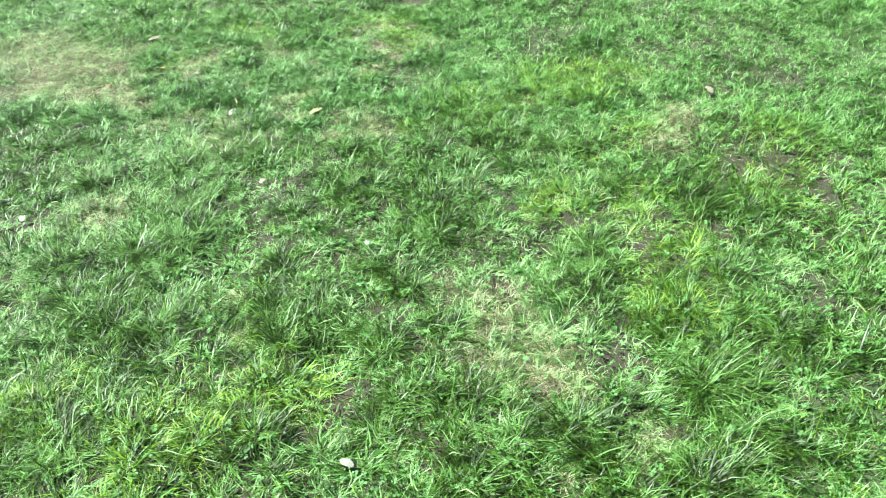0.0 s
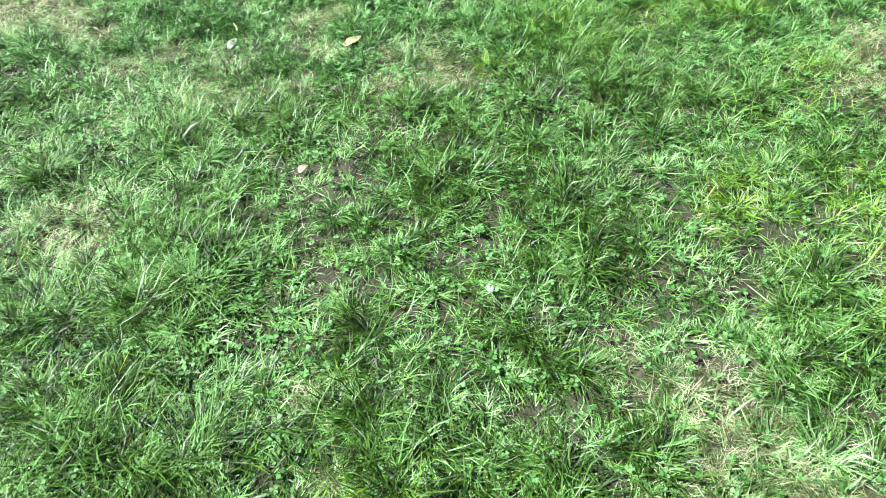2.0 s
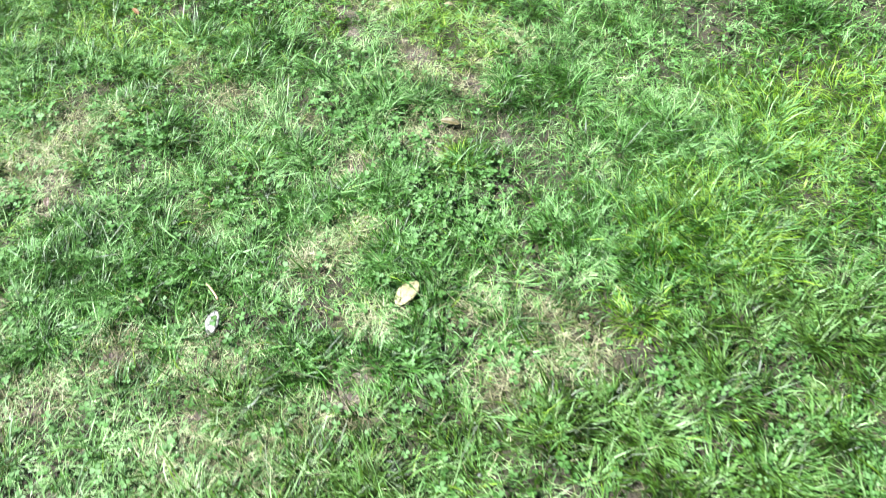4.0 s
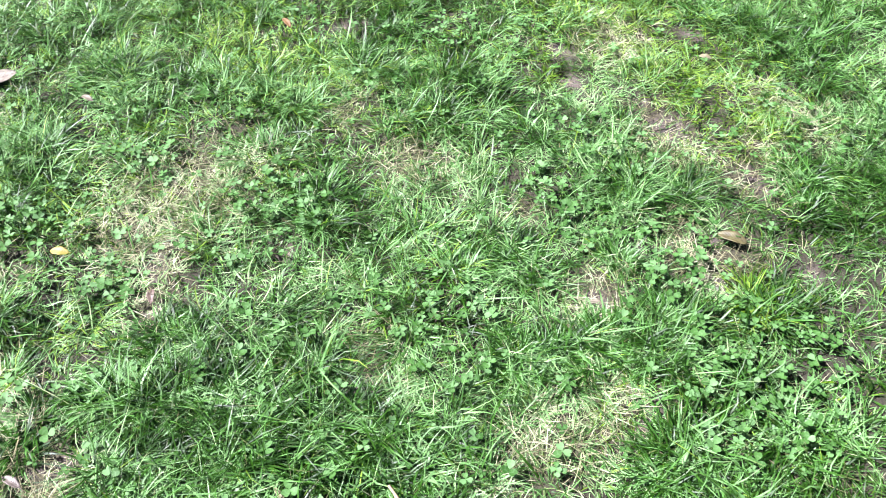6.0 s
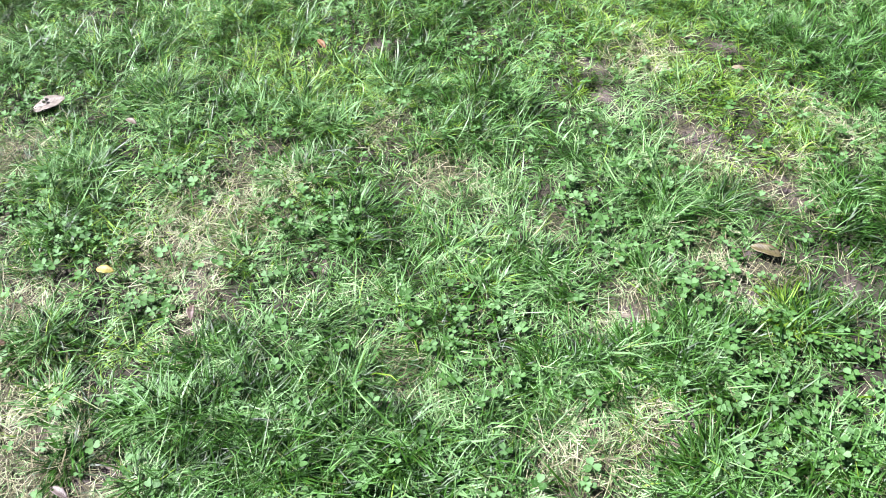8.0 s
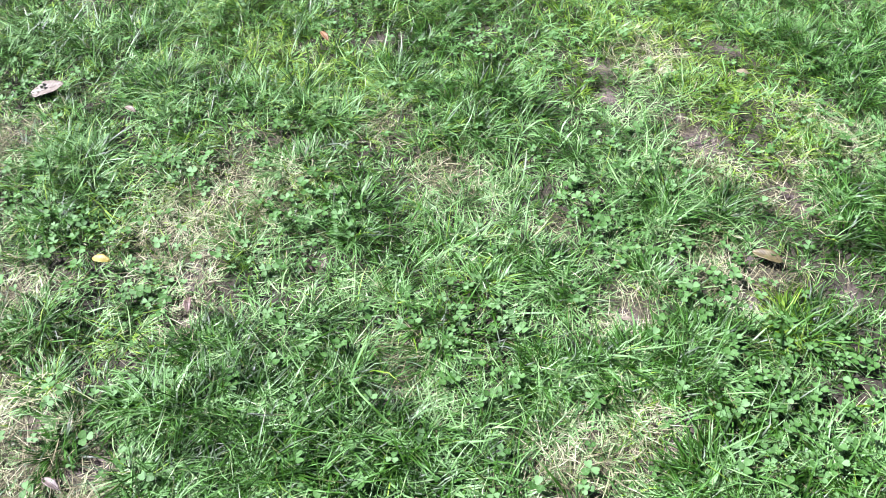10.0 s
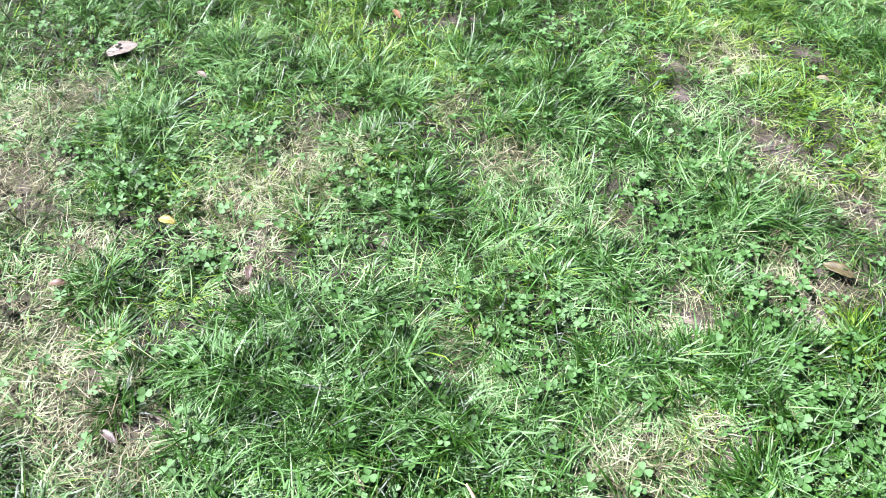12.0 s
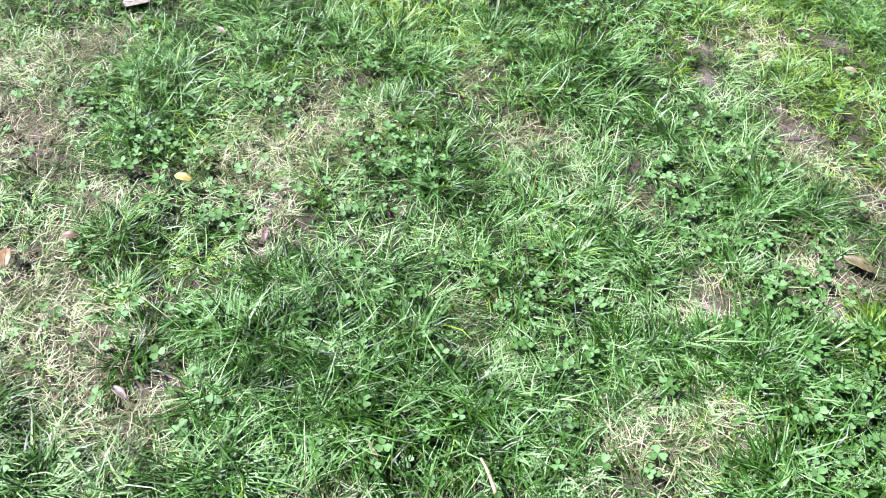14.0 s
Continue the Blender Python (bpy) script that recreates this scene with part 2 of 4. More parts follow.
PATCHES["tuft"] += [
    (0.07, 1.42, 0.056), (0.84, 1.43, 0.076), (-1.08, 1.44, 0.082), (-0.28, 1.46, 0.065), (-0.86, 1.48, 0.079),
    (-0.79, 1.52, 0.094), (-0.69, 1.53, 0.078), (0.9, 1.58, 0.08), (0.21, 1.6, 0.075), (0.32, 1.66, 0.092), (0.46, 1.68, 0.078),
    (-0.71, 1.72, 0.082), (0.4, 1.75, 0.095), (-0.93, 1.75, 0.086), (-0.8, 1.77, 0.102), (-0.3, 1.8, 0.048), (-0.08, 1.82, 0.048),
    (0.27, 1.84, 0.074), (1.61, 1.84, 0.095), (1.38, 1.87, 0.116), (0.17, 1.88, 0.073), (0.41, 1.91, 0.067), (-0.1, 1.92, 0.071),
    (0.02, 1.95, 0.085), (0.09, 1.99, 0.062), (-0.13, 2.03, 0.073), (-1.32, 2.03, 0.081), (-1.73, 2.07, 0.115),
    (-0.03, 2.09, 0.075), (-0.21, 2.09, 0.061),
]
PATCHES["tuft"] += [
    (0.02, 2.16, 0.072), (0.19, 2.17, 0.066), (-0.59, 2.17, 0.063), (-0.96, 2.17, 0.053), (-0.91, 2.18, 0.097),
    (0.6, 2.19, 0.058), (-0.68, 2.23, 0.077), (0.35, 2.24, 0.056), (-0.73, 2.24, 0.052), (-0.59, 2.26, 0.057),
    (-0.03, 2.27, 0.066), (-0.92, 2.29, 0.068), (-0.59, 2.32, 0.079), (-0.4, 2.32, 0.066), (-1.78, 2.32, 0.151),
    (-0.04, 2.33, 0.073), (-0.69, 2.33, 0.067), (0.2, 2.34, 0.091), (-0.08, 2.34, 0.076), (-0.21, 2.34, 0.077),
    (0.91, 2.34, 0.07), (-0.17, 2.36, 0.072), (0.57, 2.37, 0.106), (0.77, 2.37, 0.08), (-0.39, 2.41, 0.07), (0.51, 2.42, 0.119),
    (0.67, 2.43, 0.11), (-0.57, 2.44, 0.058), (-1.51, 2.45, 0.092), (1.97, 2.45, 0.113),
]
PATCHES["tuft"] += [
    (0.18, 2.47, 0.079), (0.3, 2.52, 0.083), (0.47, 2.52, 0.072), (-0.83, 2.52, 0.072), (1.81, 2.52, 0.113), (0.43, 2.53, 0.062),
    (-0.55, 2.57, 0.073), (-0.47, 2.57, 0.061), (0.08, 2.58, 0.059), (-0.64, 2.6, 0.049), (-0.72, 2.61, 0.059),
    (0.15, 2.63, 0.081), (0.3, 2.66, 0.085), (0.41, 2.71, 0.089), (0.45, 2.74, 0.109), (0.2, 2.78, 0.085), (-1.31, 2.78, 0.101),
    (0.29, 2.79, 0.088), (0.06, 2.79, 0.069), (-1.67, 2.79, 0.101), (-1.53, 2.73, 0.06), (0.06, 2.83, 0.096),
    (-0.47, 2.86, 0.048), (-0.77, 2.86, 0.054), (-0.03, 2.87, 0.056), (-1.07, 2.88, 0.055), (-0.94, 2.88, 0.054),
    (-0.86, 2.88, 0.055), (-2.16, 2.88, 0.14), (-0.43, 2.89, 0.058),
]
PATCHES["tuft"] += [
    (-0.25, 2.89, 0.062), (1.01, 2.89, 0.146), (-1.12, 2.91, 0.047), (-0.81, 2.92, 0.046), (0.15, 2.92, 0.088),
    (-0.91, 2.93, 0.056), (0.32, 2.93, 0.117), (-1.48, 2.94, 0.031), (-1.1, 2.95, 0.057), (-1.02, 2.95, 0.056),
    (-1.22, 2.95, 0.128), (-0.96, 2.97, 0.047), (-1.19, 2.98, 0.049), (-1.47, 2.995, 0.04), (-1.3, 3.01, 0.06),
    (-1.24, 3.02, 0.05), (-1.38, 3.02, 0.041), (0.58, 3.02, 0.083), (-1.35, 3.03, 0.051), (-1.27, 3.05, 0.056),
    (-1.08, 3.05, 0.089), (-0.43, 3.07, 0.046), (-1.54, 3.07, 0.044), (-0.68, 3.08, 0.04), (-0.63, 3.08, 0.04),
    (-0.41, 3.09, 0.042), (0.37, 3.09, 0.096), (-0.43, 3.13, 0.042), (-1.26, 3.13, 0.074), (-0.4, 3.15, 0.043),
]
PATCHES["tuft"] += [
    (-0.19, 3.17, 0.046), (-1.61, 3.17, 0.046), (0.24, 3.17, 0.064), (-0.22, 3.19, 0.051), (-1.6, 3.21, 0.047),
    (0.75, 3.21, 0.108), (-0.77, 3.27, 0.043), (0.96, 3.27, 0.096), (-0.65, 3.29, 0.049), (-0.7, 3.3, 0.043), (-0.45, 3.3, 0.028),
    (-0.66, 3.33, 0.044), (-1.02, 3.4, 0.045), (-0.03, 3.41, 0.052), (-0.4, 3.44, 0.036), (0.18, 3.45, 0.069),
    (-1.66, 3.45, 0.05), (-0.29, 3.46, 0.037), (-1.03, 3.48, 0.059), (-0.01, 3.49, 0.054), (-0.36, 3.49, 0.037),
    (-1.61, 3.54, 0.046), (-1.17, 3.61, 0.085), (-1.67, 3.63, 0.083), (-1.71, 3.64, 0.068), (1.03, 3.66, 0.106),
    (-1.63, 3.68, 0.056), (-0.59, 3.68, 0.059), (-0.77, 3.74, 0.066), (-0.69, 3.76, 0.08),
]
PATCHES["tuft"] += [
    (-1.1, 3.78, 0.054), (-0.81, 3.8, 0.095), (-1.49, 3.81, 0.057), (-1.17, 3.82, 0.055), (-0.64, 3.85, 0.056),
    (-1.39, 3.86, 0.079), (-1.29, 3.86, 0.085), (-0.72, 3.87, 0.07), (0.14, 3.88, 0.08), (-1.56, 3.9, 0.075), (-0.9, 3.94, 0.057),
    (-0.97, 3.96, 0.065), (0.14, 4, 0.099), (-1.97, 4.07, 0.086), (-1.77, 4.07, 0.066), (-0.89, 4.09, 0.061), (0.1, 4.1, 0.085),
    (0.01, 4.1, 0.067), (-0.05, 4.15, 0.068), (-1.66, 4.16, 0.101), (-1.23, 4.19, 0.065), (-0.83, 4.2, 0.08),
]
PATCHES["straw"] += [
    (0.76, 0.48, 0.044), (0.97, 0.54, 0.046), (1, 0.63, 0.063), (0.98, 0.67, 0.048), (0.79, 0.81, 0.065), (0.74, 0.87, 0.099),
    (0.52, 0.88, 0.082), (0.66, 0.92, 0.1), (0.37, 0.95, 0.051), (0.58, 0.97, 0.102), (0.72, 0.99, 0.08), (-0.28, 1, 0.05),
    (0.67, 1.02, 0.093), (0.56, 1.04, 0.078), (0.62, 1.07, 0.106), (0.55, 1.12, 0.067), (-0.39, 1.21, 0.054), (0.6, 1.21, 0.082),
    (0.47, 1.21, 0.067), (0.36, 1.3, 0.055), (-1.1, 1.73, 0.071), (-1.14, 1.79, 0.091), (-1.23, 1.8, 0.074), (0.4, 2.03, 0.04),
    (-1.19, 2.29, 0.057), (-0.92, 2.37, 0.042), (-0.9, 2.39, 0.056), (-0.8, 2.39, 0.055), (1.3, 2.39, 0.086), (-0.77, 2.4, 0.101),
]
PATCHES["straw"] += [
    (-0.97, 2.4, 0.083), (-0.66, 2.42, 0.055), (-0.6, 2.42, 0.055), (-0.25, 2.44, 0.059), (-0.26, 2.47, 0.036),
    (-0.28, 2.47, 0.055), (-0.23, 2.48, 0.061), (-0.08, 2.49, 0.05), (-0.92, 2.52, 0.049), (-0.09, 2.53, 0.076),
    (-0.61, 2.53, 0.043), (-0.13, 2.58, 0.043), (1.37, 2.59, 0.083), (-0.14, 2.63, 0.051), (-0.86, 2.63, 0.05),
    (-1.31, 2.64, 0.067), (-1.26, 2.65, 0.053), (-0.94, 2.67, 0.051), (-0.3, 2.67, 0.051), (-0.55, 2.68, 0.05),
    (-0.5, 2.68, 0.038), (1.39, 2.69, 0.094), (-1.13, 2.7, 0.053), (-1.11, 2.72, 0.04), (-1.15, 2.73, 0.049),
    (-1.51, 2.84, 0.061), (-1.41, 2.85, 0.059), (-1.5, 2.87, 0.092), (-0.71, 2.88, 0.05),
]
PATCHES["straw"] += [
    (-1.61, 2.89, 0.061), (-0.64, 2.91, 0.045), (-1.46, 2.9, 0.039), (-1.49, 2.85, 0.05), (-1.43, 2.85, 0.045), (-1.57, 2.91, 0.07),
    (-1.52, 2.91, 0.049), (-0.56, 2.95, 0.05), (-0.66, 2.94, 0.038), (-1.52, 2.94, 0.052),
    (-1.44, 2.94, 0.039), (-0.53, 2.98, 0.039), (-1.67, 2.99, 0.043), (-0.51, 3, 0.03),
    (-1.58, 3.01, 0.054), (-1.5, 3.02, 0.043), (-1.66, 3.02, 0.053), (-1.85, 3.04, 0.139), (-1.64, 3.05, 0.064),
    (-1.61, 3.07, 0.056), (-2.21, 3.09, 0.145), (-0.96, 3.1, 0.04), (-0.92, 3.1, 0.04), (-1.6, 3.12, 0.045),
    (-1.68, 3.15, 0.045), (-0.51, 3.16, 0.042), (-0.55, 3.18, 0.042),
]
PATCHES["straw"] += [
    (-0.52, 3.22, 0.054), (-1.33, 3.22, 0.044), (-2.14, 3.23, 0.221), (-1.36, 3.25, 0.034), (-0.28, 3.25, 0.046),
    (-1.68, 3.26, 0.061), (-1.65, 3.29, 0.049), (-0.21, 3.29, 0.047), (-0.32, 3.3, 0.046), (-1.33, 3.31, 0.045),
    (-0.32, 3.38, 0.048), (-1.83, 3.38, 0.064), (-1.37, 3.39, 0.059), (-1.43, 3.42, 0.073), (-0.63, 3.42, 0.035),
    (-1.86, 3.43, 0.078), (-1.32, 3.46, 0.072), (-2.11, 3.46, 0.191), (-1.41, 3.49, 0.062), (-1.36, 3.51, 0.074),
    (-1.25, 3.51, 0.061), (-0.12, 3.52, 0.066), (-0.87, 3.57, 0.049), (-0.82, 3.57, 0.049), (-1.18, 3.58, 0.062),
    (-1.3, 3.58, 0.063), (-0.88, 3.58, 0.049), (-2.35, 3.58, 0.238), (-0.28, 3.59, 0.065), (-1.23, 3.6, 0.076),
]
PATCHES["straw"] += [
    (-0.33, 3.61, 0.039), (-0.07, 3.61, 0.041), (-0.83, 3.62, 0.062), (-1.84, 3.65, 0.058), (-1.95, 3.67, 0.058),
    (0.08, 3.69, 0.059), (-1.85, 3.7, 0.074), (-0.29, 3.73, 0.048), (-1, 3.76, 0.04), (0.01, 3.79, 0.045), (-2.69, 3.81, 0.255),
    (-0.94, 3.84, 0.034), (-0.39, 3.97, 0.037), (-0.29, 4.02, 0.054), (-0.35, 4.04, 0.054),
]
PATCHES["pale"] += [
    (0.14, 0.44, 0.058), (-1.01, 0.73, 0.077), (-0.56, 0.76, 0.071), (0.15, 0.8, 0.041), (0.99, 0.82, 0.083),
    (-0.64, 0.87, 0.055), (-0.91, 0.88, 0.078), (0.96, 0.98, 0.069), (-0.94, 1.01, 0.086), (0.8, 1.01, 0.104),
    (0.14, 1.11, 0.107), (-0.63, 1.12, 0.068), (0.03, 1.12, 0.09), (-1.09, 1.14, 0.128), (0.09, 1.16, 0.078), (0.77, 1.16, 0.109),
    (0.6, 1.17, 0.108), (0.01, 1.18, 0.078), (-0.58, 1.18, 0.083), (0.51, 1.23, 0.11), (-0.97, 1.28, 0.108), (-1.37, 1.36, 0.094),
    (0.4, 1.38, 0.115), (0.29, 1.39, 0.097), (1.52, 1.4, 0.105), (0.24, 1.42, 0.084), (0.58, 1.43, 0.088), (0.21, 1.47, 0.072),
    (1.46, 1.47, 0.084), (-1.35, 1.49, 0.121),
]
PATCHES["pale"] += [
    (0.73, 1.5, 0.092), (-0.31, 1.57, 0.06), (0.93, 1.7, 0.117), (-1.23, 1.73, 0.091), (-1.32, 1.86, 0.155), (-0.45, 1.93, 0.085),
    (0.03, 1.94, 0.067), (0.52, 1.95, 0.136), (-0.27, 1.97, 0.071), (0.9, 1.97, 0.108), (-1, 1.99, 0.093), (0.39, 2.01, 0.086),
    (0.54, 2.03, 0.088), (-0.41, 2.05, 0.072), (-0.31, 2.08, 0.071), (-0.71, 2.1, 0.075), (0.69, 2.15, 0.096),
    (-1.35, 2.17, 0.125), (-1.07, 2.2, 0.162), (-0.31, 2.21, 0.063), (-0.49, 2.23, 0.064), (0.62, 2.23, 0.075),
    (0.59, 2.26, 0.074), (0.23, 2.27, 0.077), (0.37, 2.33, 0.072), (0.31, 2.39, 0.081), (0.06, 2.42, 0.076), (-0.88, 2.43, 0.167),
    (0.24, 2.45, 0.087), (-0.61, 2.45, 0.164),
]
PATCHES["pale"] += [
    (-1.15, 2.47, 0.09), (-1.07, 2.49, 0.059), (-1, 2.5, 0.059), (-1.34, 2.54, 0.209), (-1.19, 2.64, 0.065), (0.6, 2.69, 0.093),
    (-0.86, 2.72, 0.112), (-0.04, 2.73, 0.067), (-1.5, 2.73, 0.065), (-0.76, 2.76, 0.064), (-1.55, 2.77, 0.067),
    (-1.39, 2.8, 0.1), (0.55, 2.81, 0.063), (-1.29, 2.88, 0.058), (-0.6, 2.93, 0.075), (-1.35, 2.93, 0.049),
    (-0.83, 2.95, 0.047), (-0.79, 2.99, 0.057), (-0.71, 3, 0.057), (-1.42, 3.01, 0.041), (-0.66, 3.01, 0.069),
    (-0.25, 3.02, 0.064), (-0.9, 3.04, 0.048), (0.2, 3.07, 0.077), (-1.18, 3.08, 0.06), (-1.12, 3.08, 0.05), (-1.48, 3.1, 0.043),
    (-1.01, 3.1, 0.05), (0.06, 3.12, 0.076), (-1.26, 3.13, 0.052),
]
PATCHES["pale"] += [
    (-1.44, 3.15, 0.044), (-1.21, 3.16, 0.063), (-1.44, 3.19, 0.045), (0.54, 3.21, 0.086),
    (-1.48, 3.22, 0.045), (-1.17, 3.22, 0.064), (0.02, 3.24, 0.063), (-1.05, 3.25, 0.053), (-1.46, 3.25, 0.099),
    (-0.32, 3.26, 0.057), (-1.68, 3.27, 0.059), (-1.27, 3.29, 0.056), (-1.13, 3.37, 0.045), (-1.88, 3.41, 0.052),
    (-1.71, 3.44, 0.065), (-0.24, 3.44, 0.062), (-0.71, 3.48, 0.047), (-1.47, 3.51, 0.128), (-0.53, 3.51, 0.204),
    (-0.79, 3.52, 0.048), (-0.32, 3.54, 0.051), (0.22, 3.57, 0.09), (-0.92, 3.58, 0.049), (0.69, 3.58, 0.098),
    (-1.39, 3.58, 0.219), (-1.82, 3.62, 0.083), (-1.16, 3.64, 0.076), (-0.37, 3.71, 0.054), (-0.47, 3.72, 0.067),
]
PATCHES["pale"] += [
    (-1.51, 3.75, 0.115), (-0.99, 3.75, 0.109), (-1.35, 3.79, 0.113), (-1.77, 3.81, 0.061), (0.68, 3.81, 0.103),
    (-1.6, 3.83, 0.059), (-0.34, 3.83, 0.057), (-1.03, 3.91, 0.057), (-1.11, 3.96, 0.058),
]
PATCHES["bare"] += [
    (0.73, 0.48, 0.0156), (1.02, 0.66, 0.021), (0.74, 0.8, 0.0096), (0.12, 0.89, 0.0078), (-0.33, 1.06, 0.0078), (0.58, 1.08, 0.0078),
    (-0.38, 1.19, 0.0078), (0.4, 1.28, 0.0096), (-1.17, 1.77, 0.015), (0.56, 1.96, 0.0102), (-0.51, 2.01, 0.0072),
    (-0.24, 2.05, 0.0102), (0.41, 2.06, 0.0078), (-1.05, 2.25, 0.0084), (-0.9, 2.39, 0.014), (-0.91, 2.51, 0.017),
    (-0.61, 2.51, 0.025), (-0.94, 2.52, 0.017), (-0.62, 2.53, 0.024), (-0.61, 2.54, 0.02), (-0.09, 2.55, 0.013),
    (-1.29, 2.6, 0.018), (-0.94, 2.67, 0.015), (-1.13, 2.71, 0.018), (-1.46, 2.83, 0.009), (-1.48, 2.9, 0.014),
    (-1.19, 2.9, 0.011), (-1.46, 2.9, 0.01), (-1.41, 2.91, 0.018), (-1.42, 2.91, 0.013),
]
PATCHES["bare"] += [
    (-0.49, 2.92, 0.012), (-0.5, 2.93, 0.019), (-0.48, 2.97, 0.018), (-1.4, 2.97, 0.01), (-0.43, 3, 0.014), (-0.69, 3, 0.008),
    (-1.53, 3.01, 0.015), (-0.99, 3.02, 0.008), (-1.08, 3.03, 0.016), (-0.96, 3.05, 0.021), (-0.52, 3.06, 0.012),
    (-0.78, 3.06, 0.008), (-1.61, 3.07, 0.011), (-0.52, 3.14, 0.015), (-0.7, 3.18, 0.008), (-0.52, 3.21, 0.019),
    (-1.36, 3.21, 0.009), (-1.33, 3.22, 0.015), (-0.53, 3.23, 0.011), (-0.28, 3.23, 0.014), (-0.07, 3.25, 0.019),
    (-0.55, 3.27, 0.013), (-1.34, 3.29, 0.009), (-1.66, 3.29, 0.012), (-0.59, 3.3, 0.013), (-1.33, 3.31, 0.018),
    (-1.1, 3.32, 0.011), (-1.09, 3.34, 0.016), (-0.26, 3.36, 0.014), (-1.82, 3.37, 0.015),
]
PATCHES["bare"] += [
    (-0.29, 3.38, 0.01), (-0.93, 3.42, 0.009), (-1.68, 3.42, 0.018), (-1.85, 3.43, 0.018), (-0.74, 3.49, 0.012),
    (-0.1, 3.51, 0.024), (-0.12, 3.54, 0.016), (-0.3, 3.59, 0.016), (-0.77, 3.6, 0.01), (-0.06, 3.62, 0.011), (-0.25, 3.7, 0.03),
    (-0.28, 3.71, 0.016), (-1.6, 3.71, 0.011), (-0.29, 3.79, 0.014), (-1.42, 3.79, 0.011), (0.08, 3.84, 0.015),
    (-0.44, 3.86, 0.02), (-0.47, 3.87, 0.014), (-0.46, 3.98, 0.033), (-0.35, 4.07, 0.016), (-0.09, 4.07, 0.023),
    (-1.01, 4.12, 0.022), (-0.95, 4.14, 0.016),
]
PATCHES["bright"] += [
    (-0.34, 0.47, 0.095), (-0.47, 0.49, 0.097), (-0.29, 0.65, 0.082), (-0.11, 0.69, 0.081), (-0.79, 0.7, 0.109),
    (-0.88, 0.7, 0.093), (-0.47, 0.73, 0.086), (0.07, 0.74, 0.064), (-0.14, 0.77, 0.083), (-0.07, 0.81, 0.1), (0.01, 0.81, 0.082),
    (-0.04, 0.85, 0.067), (-0.28, 1, 0.038), (1.22, 1.19, 0.095), (1.12, 1.2, 0.075), (1.1, 1.34, 0.078), (1.1, 1.53, 0.083),
    (1.28, 1.55, 0.106), (1.19, 1.59, 0.106), (-1.28, 1.68, 0.055), (0.88, 1.78, 0.102), (0.72, 1.86, 0.085), (1.1, 1.9, 0.11),
    (0.8, 1.93, 0.07), (1.73, 2, 0.124), (1.61, 2.1, 0.126), (0.93, 2.27, 0.059), (1.82, 2.42, 0.138), (1.16, 2.5, 0.094),
    (0.08, 2.57, 0.061),
]
PATCHES["bright"] += [
    (0.43, 2.63, 0.058), (0.43, 2.76, 0.09), (0.27, 2.78, 0.097), (0.65, 2.86, 0.098), (0.3, 2.87, 0.115), (0.98, 2.95, 0.077),
    (-0.54, 2.96, 0.029), (-0.51, 2.99, 0.025), (0.66, 3.02, 0.074), (0.81, 3.07, 0.115), (0.93, 3.07, 0.098),
    (0.87, 3.11, 0.091), (-1.59, 3.12, 0.045), (-1.53, 3.12, 0.044), (-1.43, 3.13, 0.033), (0.76, 3.13, 0.154),
    (1.19, 3.17, 0.106), (-0.21, 3.21, 0.046), (0.97, 3.25, 0.158), (0.79, 3.26, 0.101), (-0.77, 3.28, 0.032),
    (-0.82, 3.3, 0.027), (0.98, 3.32, 0.078), (0.68, 3.32, 0.081), (-1.51, 3.47, 0.05), (-1.33, 3.51, 0.049),
    (-1.15, 3.56, 0.037), (-0.14, 3.61, 0.054), (-0.06, 3.65, 0.042), (-1.02, 3.7, 0.032),
]
PATCHES["bright"] += [
    (-0.17, 3.71, 0.07), (-0.07, 3.71, 0.057), (-0.14, 3.77, 0.072), (-0.07, 3.79, 0.074), (-0.99, 3.8, 0.027),
    (-0.18, 3.86, 0.074), (-0.52, 3.87, 0.036), (-0.06, 3.9, 0.092), (-1.19, 3.93, 0.058), (-1.03, 3.94, 0.058),
    (-0.23, 3.97, 0.077), (-0.11, 3.97, 0.094), (-0.49, 3.97, 0.044), (-1.26, 3.98, 0.06), (-1.15, 4.08, 0.092),
    (-0.17, 4.1, 0.097), (-1.3, 4.11, 0.079), (-0.41, 4.13, 0.08), (-0.26, 4.15, 0.098), (-0.51, 4.17, 0.048),
]
PATCHES["clover"] += [
    (0.14, 1, 0.037), (-0.63, 1.24, 0.057), (0.12, 1.24, 0.04), (-0.65, 1.3, 0.072), (-0.74, 1.3, 0.059), (0.04, 1.3, 0.04),
    (-0.56, 1.32, 0.071), (-0.39, 1.33, 0.056), (-0.49, 1.37, 0.072), (-0.56, 1.48, 0.09), (-0.47, 1.49, 0.059),
    (-0.64, 1.51, 0.077), (0.07, 1.51, 0.043), (-0.73, 1.61, 0.08), (-0.62, 1.63, 0.079), (-0.94, 1.64, 0.067),
    (-0.26, 1.65, 0.061), (-0.86, 1.66, 0.083), (-0.04, 1.69, 0.061), (0.08, 1.75, 0.063), (0.54, 2.02, 0.055),
    (0.02, 2.02, 0.051), (0.31, 2.09, 0.066), (-0.94, 2.09, 0.065), (-0.48, 2.11, 0.049), (-1.09, 2.11, 0.08),
    (-0.69, 2.12, 0.074), (-0.59, 2.14, 0.074), (-0.79, 2.15, 0.051), (0.48, 2.17, 0.07),
]
